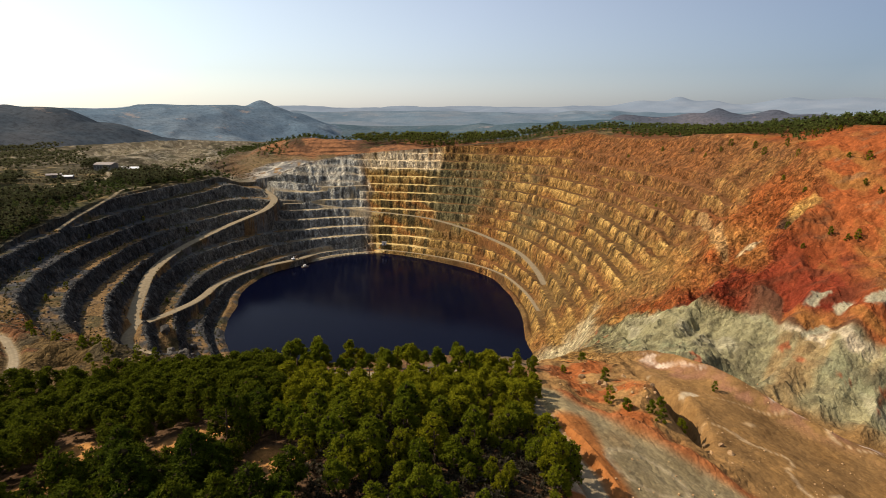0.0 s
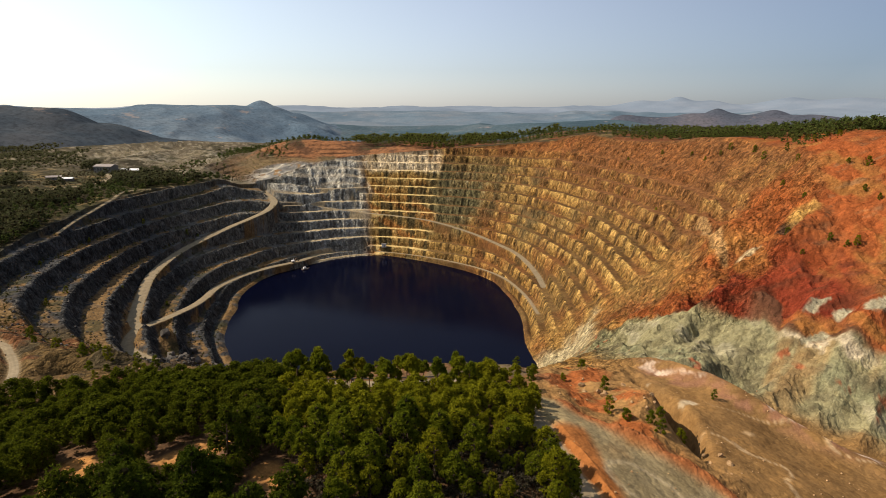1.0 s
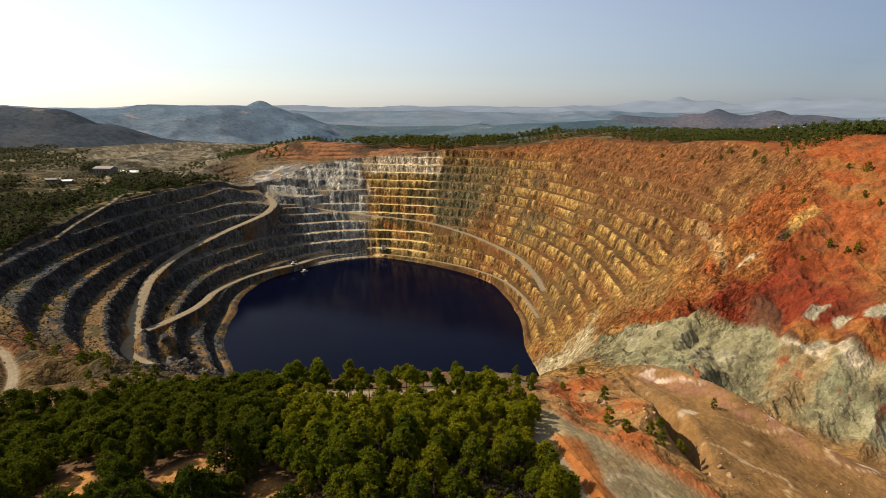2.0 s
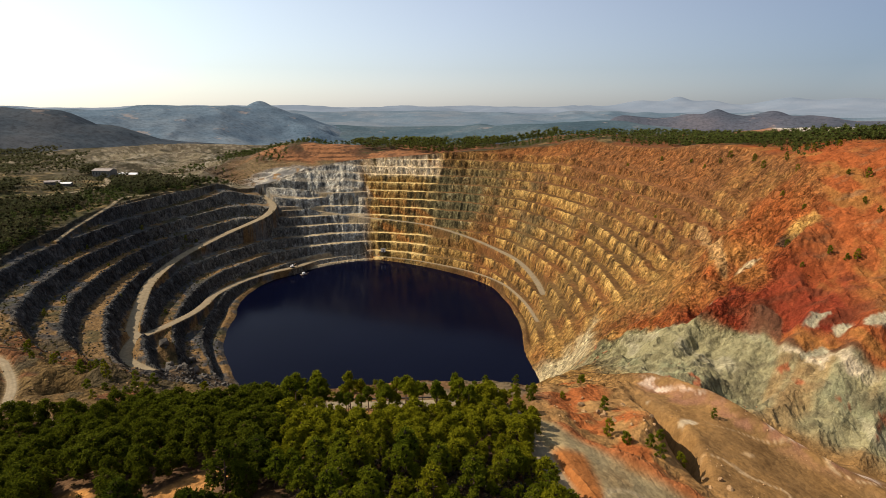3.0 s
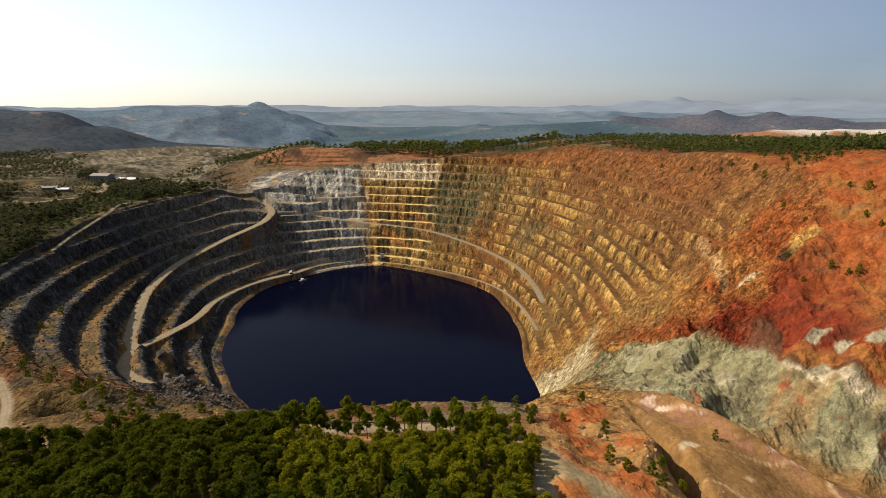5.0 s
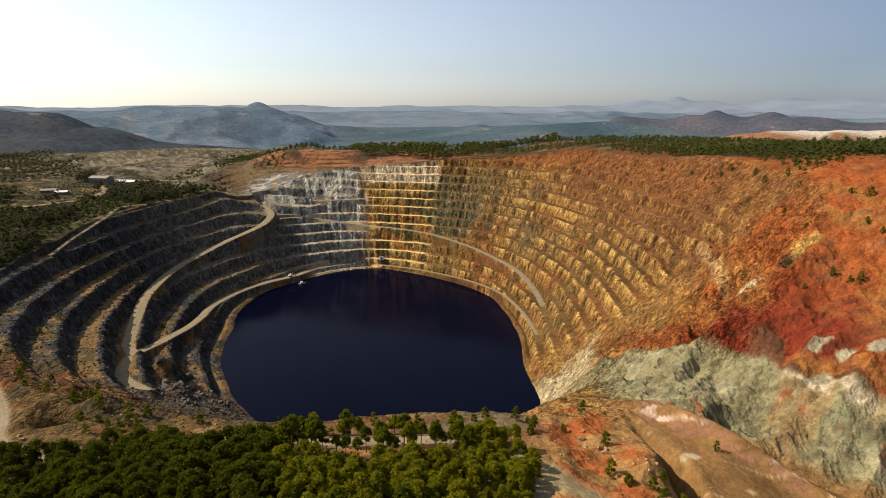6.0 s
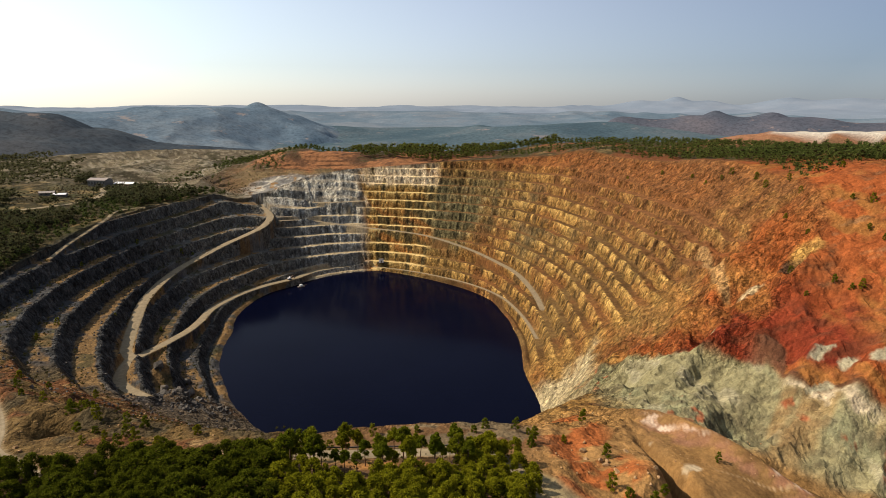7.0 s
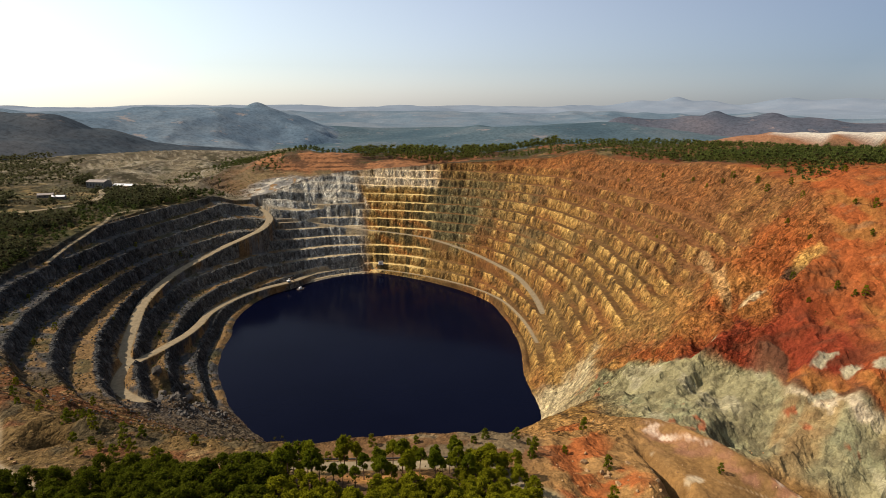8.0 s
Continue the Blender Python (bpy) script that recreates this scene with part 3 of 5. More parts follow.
    c = blend(c, (0.42, 0.25, 0.075), hill * step(0.35, 0.7, gold + 0.35 * n2))
    # grey clay and the cream cliff over the water
    brink = 265 - 12 * step(-72, -57, t) - 8 * step(-48, -22, t) + 10 * step(-112, -150, t)
    clay = step(60, 82, x + 8 * n1) * step(202, 214, p + 4 * n1) * step(brink + 3, brink - 1, p + 5 * n1 + 4 * n2) * step(326, 308, y - 15 * n1)
    c = blend(c, (0.21, 0.19, 0.105), clay)
    c = blend(c, (0.205, 0.205, 0.118), clay * step(0.05, 0.3, n3) * 0.8)
    c = blend(c, (0.275, 0.25, 0.165), clay * step(0.1, 0.4, n2) * 0.7)
    c = blend(c, (0.12, 0.105, 0.062), clay * step(0.18, 0.4, -n4 - 0.5 * n2) * 0.8)
    c = blend(c, (0.25, 0.13, 0.045), clay * step(0.2, 0.45, fbm(t, p * 0.3, 16, 4, 66)) * 0.45)
    c = blend(c, (0.42, 0.35, 0.24), clay * np.exp(-(((p - brink + 2) / 5) ** 2)) * step(-0.1, 0.25, n2 + 0.6 * n4) * step(-66, -54, t))
    c = blend(c, (0.24, 0.06, 0.025), clay * step(0.42, 0.5, n3 + 0.4 * n4) * 0.8)
    c = blend(c, (0.085, 0.042, 0.024), hill * (1 - clay) * step(brink + 7, brink + 5.5, p + 7 * n2 + 3 * n4) * step(-84, -74, t) * step(-25, -40, t) * 0.9)
    for px, py, wide in ((152, 228, 3.5), (158, 220, 3), (148, 217, 4), (126, 268, 3), (168, 214, 4)):
        e = np.hypot((x - px) * 0.8, y - py) / wide
        c = blend(c, (0.30, 0.28, 0.19), step(1.1, 0.8, e + 0.9 * n4 + 0.6 * n2) * 0.9)
    cream = step(-32, -39, sg + 4 * n2) * step(-66, -56, sg) * step(38, 28, z + 8 * n1 + 5 * n4) * step(225, 250, y) * step(352, 336, y + 10 * n2)
    c = blend(c, (0.40, 0.335, 0.21), cream * (1 - clay))
    c = blend(c, (0.30, 0.16, 0.055), cream * step(0.1, 0.4, fbm(t, p * 0.25, 12, 4, 67)) * (1 - clay) * 0.8)
    # the bare bench before the clay
    front = step(236, 222, y + 0.6 * (x - 60)) * step(226, 212, p) * (1 - inside * step(-75, -80, sg))
    bare = front * step(14, 24, x + 4 * n1) * step(300, 200, y)
    g = (x - 33) * 0.63 + (y - 138) * 0.777 + 1.5 * n2
    s_ = fbm(0.5 * x + 0.86 * y, (0.86 * x - 0.5 * y) * 1.6, 26, 5, 61)
    plain_ = bare * step(1, -2, g)
    c = blend(c, (0.25, 0.142, 0.054), bare)
    c = blend(c, (0.27, 0.215, 0.115), plain_ * step(0.4, 0.0, s_))
    c = blend(c, (0.30, 0.115, 0.034), bare * step(36, 33, x + 1.5 * n2) * step(128, 122, y))
    c = blend(c, (0.27, 0.095, 0.034), bare * np.exp(-(((g - 0.5) / 2.6) ** 2)) * step(-0.35, 0.0, s_ + 0.5 * n1))
    c = blend(c, (0.28, 0.09, 0.028), bare * step(2, 6, g) * step(0.1, 0.25, s_ + 0.3 * n2) * step(62, 52, x))
    c = blend(c, (0.195, 0.112, 0.043), bare * step(66, 74, x + 3 * n1) * 0.9)
    c = blend(c, (0.25, 0.14, 0.050), bare * step(66, 74, x) * step(0.0, 0.3, s_) * 0.7)
    c = blend(c, (0.50, 0.41, 0.27), bare * step(0.4, 0.48, n3 - 0.2 * s_ + 0.25 * n4) * 0.8)
    c = blend(c, (0.24, 0.12, 0.068), bare * np.exp(-(((p - 190 - 5 * n2) / 6) ** 2)) * step(-0.3, 0.2, n4) * step(68, 78, x))
    c = blend(c, (0.56, 0.44, 0.33), bare * np.exp(-(((p - 193 - 6 * n2) / 2.2) ** 2)) * step(0.1, 0.3, n4 + 0.5 * n2) * step(68, 78, x))
    lip = step(150, 166, y) * step(250, 215, y) * step(40, 20, x) * step(-60, -40, x)
    c = blend(c, (0.135, 0.075, 0.035), lip * 0.95)
    side = step(-30, -60, x) * step(-290, -240, x) * step(128, 150, y + 10 * n1) * step(290, 260, y) * step(30, 50, z)
    c = blend(c, (0.118, 0.076, 0.031), side * 0.95)
    c = blend(c, (0.145, 0.058, 0.027), side * step(0.12, 0.35, n3) * 0.75)
    c = blend(c, (0.23, 0.15, 0.07), side * step(0.3, 0.45, n2))
    c = blend(c, (0.06, 0.05, 0.03), side * step(0.15, 0.35, -n2) * 0.8)
    c = blend(c, (0.14, 0.105, 0.062), lip * step(0.15, 0.35, n2))
    c = blend(c, (0.20, 0.075, 0.03), lip * step(0.1, 0.35, n3) * 0.7)
    wood = step(160, 140, y + 10 * n1) * step(26, 14, x + 4 * n1) * step(-190, -140, x) * (1 - inside)
    c = blend(c, (0.105, 0.062, 0.034), wood)
    c = blend(c, (0.36, 0.18, 0.06), wood * step(0.3, 0.7, clearing(x, y) + 0.25 * n2))
    upland = (1 - inside) * step(-100, -20, x) * step(330, 420, y) * step(1000, 850, y)
    c = blend(c, (0.155, 0.062, 0.026), upland * step(-0.2, 0.2, n1 + 0.5 * n3))
    # pale tips and quarry floors in the country to the north-west
    spoil = (1 - inside) * step(-150, -230, x) * step(640, 760, y) * step(1300, 1100, y)
    heap = spoil_heap(x, y)
    c = blend(c, (0.175, 0.145, 0.095), (1 - inside) * heap * 0.95)
    c = blend(c, (0.32, 0.29, 0.225), (1 - inside) * heap * step(0.0, 0.25, n3 + 0.5 * n4))
    c = blend(c, (0.075, 0.07, 0.04), (1 - inside) * heap * step(0.1, 0.3, n2 - 0.5 * n3) * 0.8)
    c = blend(c, (0.098, 0.08, 0.052), spoil * step(0.0, 0.25, n1 + 0.5 * n3 + 0.5 * np.exp(-(((x + 430) / 220) ** 2) - ((y - 1020) / 110) ** 2)))
    c = blend(c, (0.22, 0.19, 0.135), spoil * step(0.15, 0.35, n4 + 0.6 * n2) * 0.8)
    c = blend(c, (0.045, 0.04, 0.022), spoil * step(0.1, 0.35, n3 - 0.5 * n4) * 0.8)
    cliff = (1 - inside) * step(94, 99, deg + 3 * n2) * step(131, 122, deg + 5 * n1) * step(48, 36, r - crest_r(deg)) * step(91, 87, z + 3 * n2)
    mound = (1 - cliff) * (1 - inside) * step(-300, -225, x) * step(120, 60, x) * step(690, 720, y) * step(960, 850, y)
    c = blend(c, (0.25, 0.115, 0.052), mound * step(-0.1, 0.2, n1 + 0.3 * n2))
    c = blend(c, (0.085, 0.045, 0.026), mound * np.maximum(step(0.0, 0.3, n3 + 0.5 * n4), step(0.35, 0.7, slope)) * 0.85)
    c = blend(c, (0.16, 0.115, 0.06), mound * step(97, 91, z + 5 * n2) * 0.9)
    c = blend(c, (0.17, 0.165, 0.155), cliff)
    c = blend(c, (0.40, 0.37, 0.31), cliff * step(0.0, 0.3, n4 + 0.4 * n3))
    c = blend(c, (0.22, 0.13, 0.055), cliff * step(0.25, 0.45, n2 - 0.4 * n4))
    dam = np.hypot((x - 1100) / 410, (y - 1340) / 85)
    c = blend(c, (0.26, 0.13, 0.072), step(1.5, 1.3, dam))
    c = blend(c, (0.50, 0.46, 0.39), step(0.95, 0.85, dam + 0.1 * n1))
    ringed = np.abs(np.hypot(x - 42, y - 104) - 8 - 0.5 * n2)
    c = blend(c, (0.46, 0.37, 0.22), bare * step(1.0, 0.4, ringed) * 0.7)
    rill = np.abs(fbm(x, y, 26, 3, 81))
    c = blend(c, (0.44, 0.31, 0.17), bare * step(0.035, 0.012, rill) * step(68, 78, x) * step(172, 160, y) * 0.9)
    c = blend(c, (0.24, 0.185, 0.108), road)
    return c


def build_ground():
    deg = np.concatenate([np.arange(-120, -30, 0.17), np.arange(-30, 240, 0.28)])
    s_in = np.linspace(0, 1, 215)
    out = np.concatenate([np.linspace(1, 120, 110), np.linspace(122, 260, 60), 260 + np.geomspace(4, 4250, 70)])
    d = deg[None, :]
    r0, r1 = shore_r(d), crest_r(d)
    bed = np.array([0.02, 0.5, 0.8])[:, None] * (r0 - 8)
    r = np.concatenate([bed, r0 - 8 + (r1 - r0 + 8) * s_in[:, None], r1 + out[:, None]])
    a = np.radians(d)
    x, y = CX + r * np.cos(a), CY + r * np.sin(a)
    z, road, flat, inside, brow = surface(x, y)
    z[:3] = -12
    gz, gr = np.gradient(z, axis=0) / np.gradient(r, axis=0), np.gradient(z, axis=1) / (r * np.gradient(a, axis=1))
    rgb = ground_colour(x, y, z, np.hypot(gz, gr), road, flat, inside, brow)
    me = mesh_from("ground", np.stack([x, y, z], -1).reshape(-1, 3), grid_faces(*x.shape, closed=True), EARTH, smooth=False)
    g = (x - 33) * 0.63 + (y - 138) * 0.777
    soft_ = step(22, 30, x) * step(225, 205, y) * (1 - step(-3, 2, g) * step(72, 62, x))
    rocky = np.clip(0.38 + 0.62 * inside, 0, 1) * (1 - 0.9 * road) * (1 - 0.4 * soft_) * (1 - 0.55 * flat)
    p = 0.7 * (x + y)
    rocky = np.maximum(rocky, 0.4 * step(90, 112, x) * step(225, 240, p) * step(470, 400, y))
    rocky = mix(rocky, 0.42, step(70, 90, x) * step(205, 215, p) * step(270, 258, p) * step(290, 270, y))
    rocky = np.maximum(rocky, 0.7 * step(-40, -60, x) * step(-300, -250, x) * step(130, 150, y) * step(300, 270, y) * (1 - road))
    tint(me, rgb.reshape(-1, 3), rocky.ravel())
    return tagged(new("ground", me), "terraced open pit of ochre, red and slate rock in dry hills", "ground", kind="structure")


ground = build_ground()


def dirt_material():
    m, n, l, b = material("pale_dirt_road", 0.95, 0.1)
    t = ramp_node(n, l, noise_node(n, l, 0.35, 8, 0.7).outputs["Fac"], [(0.3, (0.165, 0.132, 0.08)), (0.7, (0.285, 0.228, 0.14))])
    l.new(t.outputs[0], b.inputs["Base Color"])
    return m


DIRT = dirt_material()
ROAD_LABELS = {"haul": "pale haul road winding down the west wall", "lower": "pale dirt road along the lower west bench", "east": "narrow bench road down the east wall",
               "saddle": "dirt road over the saddle above the lake", "shore": "narrow path just above the far shore", "track": "pale dirt track at the edge of the pine wood", "west": "dirt track on the near west bank", "rim": "dusty track along the brink of the west wall", "pad": "loading pad below the hairpin of the haul road", "yard": "dirt road looping round the mine buildings"}


def build_road(name):
    """A road: a strip with a low crown and two worn wheel ruts."""
    half, line = LINES[name]
    way = np.gradient(line[:, :2], axis=0)
    way /= np.linalg.norm(way, axis=1, keepdims=True)
    side = np.stack([-way[:, 1], way[:, 0]], -1)
    across = np.array([-1, -0.6, -0.45, -0.3, 0, 0.3, 0.45, 0.6, 1.0])
    lift = np.array([0.05, 0.14, 0.09, 0.15, 0.18, 0.15, 0.09, 0.14, 0.05])
    edge = 1 + 0.12 * fbm(line[:, 0], line[:, 1], 9, 3, 91)[:, None]
    xy = line[:, None, :2] + side[:, None] * (across * half)[None, :, None] * edge[..., None]
    z = line[:, 2:3] + lift[None]
    me = mesh_from("road", np.concatenate([xy, z[..., None]], -1).reshape(-1, 3), grid_faces(len(line), len(across))[:, ::-1], DIRT, True)
    return tagged(new("road", me), ROAD_LABELS[name], "road", kind="structure")


for road_name in ROADS:
    build_road(road_name)


def build_water():
    a = np.linspace(0, 2 * np.pi, 180, endpoint=False)
    r = np.array([0.0, 0.5, 1.0])[:, None]
    rad = r * (shore_r(np.degrees(a)) + 12)[None]
    v = np.stack([CX + rad * np.cos(a), CY + rad * np.sin(a), 0 * rad], -1).reshape(-1, 3)
    me = mesh_from("pit_lake", v, grid_faces(3, len(a), closed=True), WATER, True)
    return tagged(new("water", me), "dark still lake at the bottom of the pit", "lake", kind="structure")


build_water()


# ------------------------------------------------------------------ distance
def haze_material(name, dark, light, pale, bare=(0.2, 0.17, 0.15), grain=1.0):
    """Wooded country with the haze painted into its base colour: large soft tracts, a fine grain of trees, small bare
    fields.
    """
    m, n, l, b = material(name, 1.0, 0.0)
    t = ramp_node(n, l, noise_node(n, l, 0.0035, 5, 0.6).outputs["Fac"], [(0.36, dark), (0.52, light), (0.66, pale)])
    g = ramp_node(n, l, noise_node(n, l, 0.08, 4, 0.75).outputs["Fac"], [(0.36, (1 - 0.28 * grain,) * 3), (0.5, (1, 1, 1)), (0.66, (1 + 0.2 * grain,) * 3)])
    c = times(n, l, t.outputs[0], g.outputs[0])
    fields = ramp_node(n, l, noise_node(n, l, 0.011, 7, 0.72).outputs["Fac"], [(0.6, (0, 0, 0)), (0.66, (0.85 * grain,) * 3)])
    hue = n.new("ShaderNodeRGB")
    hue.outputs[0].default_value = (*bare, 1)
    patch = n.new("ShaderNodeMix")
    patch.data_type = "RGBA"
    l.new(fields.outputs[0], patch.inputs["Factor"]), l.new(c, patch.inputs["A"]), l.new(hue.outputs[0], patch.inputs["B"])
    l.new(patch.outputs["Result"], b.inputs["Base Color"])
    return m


def far_country(label, near, far, z_near, z_far, relief, mat, seed, peaks=(), left=-72, right=72, flat=1.0, fade=4):
    """A stretch of hazy hill country from one distance to another, with summits (bearing, distance, top, width)."""
    az, dist = np.linspace(left, right, 420), np.linspace(near, far, 60)
    A, D = np.meshgrid(np.radians(az), dist)
    x, y = D * np.sin(A), D * np.cos(A)
    v = (D - near) / (far - near)
    z = z_near + (z_far - z_near) * v + relief * mix(1.0, flat, np.clip((np.degrees(A) + 14) / 8, 0, 1)) * (ridged(x, y, 620, 5, seed) - 0.45) * np.clip(v * 5, 0, 1)
    for at, d0, top, wide in peaks:
        px, py = d0 * math.sin(radians(at)), d0 * math.cos(radians(at))
        e = np.hypot(x - px, y - py) / wide
        z = np.maximum(z, mix(z, top + 0.25 * relief * (ridged(x, y, 300, 3, seed + 9) - 0.6), np.exp(-(e**1.7))))
    z[0] -= 120
    z = z - 110 * step(fade, 0, np.minimum(np.degrees(A) - left, right - np.degrees(A)))
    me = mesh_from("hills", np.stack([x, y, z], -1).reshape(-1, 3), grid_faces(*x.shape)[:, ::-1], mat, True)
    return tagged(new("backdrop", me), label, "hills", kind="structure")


# Bluer and paler with distance, left lighter than right: airlight painted into the colours.
far_country("haze-tinted slate-blue wooded hills with a rounded summit", 1650, 2700, 22, 62, 70, haze_material("hazy_wooded_hills", (0.082, 0.122, 0.158), (0.108, 0.148, 0.182), (0.145, 0.175, 0.195), (0.25, 0.22, 0.20)), 3,
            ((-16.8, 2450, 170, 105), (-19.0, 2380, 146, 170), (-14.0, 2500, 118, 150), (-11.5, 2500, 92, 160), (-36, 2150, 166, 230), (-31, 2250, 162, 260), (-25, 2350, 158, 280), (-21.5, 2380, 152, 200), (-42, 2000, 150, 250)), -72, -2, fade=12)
far_country("haze-tinted blue-green forest plain with low ridges", 1330, 2700, 20, 62, 40, haze_material("hazy_forest_plain", (0.050, 0.080, 0.098), (0.068, 0.100, 0.116), (0.092, 0.116, 0.128), (0.19, 0.17, 0.165)), 23,
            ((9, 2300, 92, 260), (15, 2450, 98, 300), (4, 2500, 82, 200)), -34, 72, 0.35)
far_country("haze-tinted dusky brown-violet hills with a sharp summit", 2350, 2700, 20, 50, 30, haze_material("hazy_brown_hills", (0.056, 0.068, 0.086), (0.074, 0.080, 0.098), (0.100, 0.096, 0.108), (0.22, 0.17, 0.155)), 27,
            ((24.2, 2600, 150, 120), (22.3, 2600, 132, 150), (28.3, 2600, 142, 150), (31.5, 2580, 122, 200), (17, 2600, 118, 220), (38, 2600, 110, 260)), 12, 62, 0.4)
far_country("haze-tinted dark blue-green wooded ridge behind the mine", 1330, 1700, 30, 40, 48, haze_material("hazy_wooded_ridge", (0.036, 0.047, 0.058), (0.052, 0.064, 0.074), (0.080, 0.085, 0.088), (0.16, 0.135, 0.12)), 13,
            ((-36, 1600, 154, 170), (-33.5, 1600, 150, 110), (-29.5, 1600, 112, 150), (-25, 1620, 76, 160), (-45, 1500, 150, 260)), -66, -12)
far_country("low hills of the plain, tinted pale blue by haze", 2700, 3700, 62, 112, 30, haze_material("hazy_low_hills", (0.095, 0.138, 0.172), (0.12, 0.158, 0.19), (0.155, 0.182, 0.205), (0.26, 0.235, 0.22), 0.5), 5, flat=0.8)
far_country("far mountains on the horizon, tinted palest by haze", 3700, 4750, 112, 142, 26, haze_material("hazy_far_mountains", (0.16, 0.20, 0.245), (0.175, 0.215, 0.26), (0.20, 0.235, 0.275), (0.24, 0.25, 0.27), 0.15), 9,
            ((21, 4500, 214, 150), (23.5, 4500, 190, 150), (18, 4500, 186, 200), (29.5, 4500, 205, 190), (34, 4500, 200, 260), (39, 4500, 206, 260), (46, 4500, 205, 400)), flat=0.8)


# ------------------------------------------------------------------ trees
def tube(p, q, a, b, sides=6):
    p, q = np.array(p, float), np.array(q, float)
    w = (q - p) / np.linalg.norm(q - p)
    u = np.cross(w, (0.3, 0.9, 0.1))
    u /= np.linalg.norm(u)
    t = np.cross(w, u)
    ang = np.linspace(0, 2 * np.pi, sides, endpoint=False)
    ringv = np.cos(ang)[:, None] * u + np.sin(ang)[:, None] * t
    return np.concatenate([p + a * ringv, q + b * ringv])


def wood_mesh(name, segments, mat, sides=6):
    v, f = [], []
    for n, (p, q, a, b) in enumerate(segments):
        v.append(tube(p, q, a, b, sides))
        i = np.arange(sides)
        f.append(np.stack([i, (i + 1) % sides, (i + 1) % sides + sides, i + sides], -1) + 2 * sides * n)
    return mesh_from(name, np.concatenate(v), np.concatenate(f), mat, True)


BALL = {}


def ball(fine):
    """A coarse ball as arrays, for the shaded inside of a crown."""
    if fine not in BALL:
        bm = bmesh.new()
        bmesh.ops.create_icosphere(bm, subdivisions=2 if fine else 1, radius=1.0)
        bm.verts.ensure_lookup_table()
        BALL[fine] = np.array([v.co[:] for v in bm.verts]), np.array([[v.index for v in f.verts] for f in bm.faces])
        bm.free()
    return BALL[fine]


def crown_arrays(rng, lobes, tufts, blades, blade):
    """A crown from lobes (middle, radius): a small core, coloured dark for twigs and inner shade, under a coat of
    needle tufts. Gives points, faces, and which faces are core.
    """
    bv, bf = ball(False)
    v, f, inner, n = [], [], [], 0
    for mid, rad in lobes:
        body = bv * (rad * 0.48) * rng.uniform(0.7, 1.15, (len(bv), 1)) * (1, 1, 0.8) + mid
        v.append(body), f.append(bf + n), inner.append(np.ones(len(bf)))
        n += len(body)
        u = rng.normal(size=(tufts, 3)) + (0, 0, 0.25)
        u /= np.linalg.norm(u, axis=1, keepdims=True)
        root = mid + u * (rad * rng.uniform(0.5, 0.95, (tufts, 1))) * (1, 1, 0.8)
        out = np.repeat(u, blades, 0)
        d = 0.55 * out + 0.8 * rng.normal(size=out.shape)
        d /= np.linalg.norm(d, axis=1, keepdims=True)
        side = np.cross(d, out + 0.4 * rng.normal(size=out.shape))
        side /= np.linalg.norm(side, axis=1, keepdims=True)
        c, k = np.repeat(root, blades, 0), blade * rng.uniform(0.6, 1.25, (tufts * blades, 1))
        v.append(np.stack([c + side * k * 0.3, c - side * k * 0.3, c + d * k], 1).reshape(-1, 3))
        f.append(np.arange(3 * tufts * blades).reshape(-1, 3) + n), inner.append(np.zeros(tufts * blades))
        n += 3 * tufts * blades
    return np.concatenate(v), np.concatenate(f), np.concatenate(inner)


def pine_tree(seed, tall, spread, bare=0.35, lobes=9, mat=None, label="", tufts=58, group="pines of the wood", name="pine_tree"):
    """A pine: a tapered, slightly bent stem, limbs, and a domed crown of rounded lobes of needle tufts."""
    rng = np.random.default_rng(seed)
    root = new(name)
    lean = rng.normal(size=2) * 0.05 * tall

    def spine(t):
        return np.array([lean[0] * t * t, lean[1] * t * t, tall * t - 0.4])

    segs = [(spine(t), spine(t + 0.2), 0.019 * tall * (1 - t * 0.85), 0.019 * tall * (1 - (t + 0.2) * 0.85)) for t in np.arange(0, 0.75, 0.2)]
    balls = [(spine(0.87), spread * rng.uniform(0.36, 0.46))]
    for i in range(lobes - 1):
        g = i / (lobes - 2)
        t = bare + 0.08 + (0.72 - bare) * g
        a = i * 2.4 + rng.uniform(-0.5, 0.5)
        reach = spread * (0.66 - 0.3 * g * g) * rng.uniform(0.75, 1.2)
        p = spine(t - 0.06)
        q = spine(t) + (math.cos(a) * reach, math.sin(a) * reach, 0.1 * reach)
        segs.append((p, q, 0.007 * tall, 0.003 * tall))
        balls.append((q, spread * rng.uniform(0.27, 0.46)))
    child(new("trunk", wood_mesh("trunk", segs, BARK)), root)
    v, f, inner = crown_arrays(rng, balls, tufts, 8, max(0.24, 0.041 * tall))
    child(new("crown", mesh_from("crown", v, f, mat or PINE, False, SHADED_TWIGS, inner)), root)
    return tagged(root, label or "green pine with a rounded crown in the wood", "tree", group)


KINDS = [pine_tree(100 + i, 7.5 + 1.0 * i, 2.4 + 0.16 * i, 0.22 + 0.07 * (i % 3), 16, PINE, "", 40) for i in range(5)]
SHADED_KINDS = [pine_tree(120 + i, 8.0 + 1.0 * i, 2.7 + 0.16 * i, 0.2 + 0.05 * (i % 3), 16, SHADED_PINE, "pine crowded into the dense wood, needles darkened as if backlit", 40) for i in range(5)]
BROOM = leaf_material("yellow_green_broom", (0.085, 0.080, 0.006), (0.20, 0.18, 0.016))
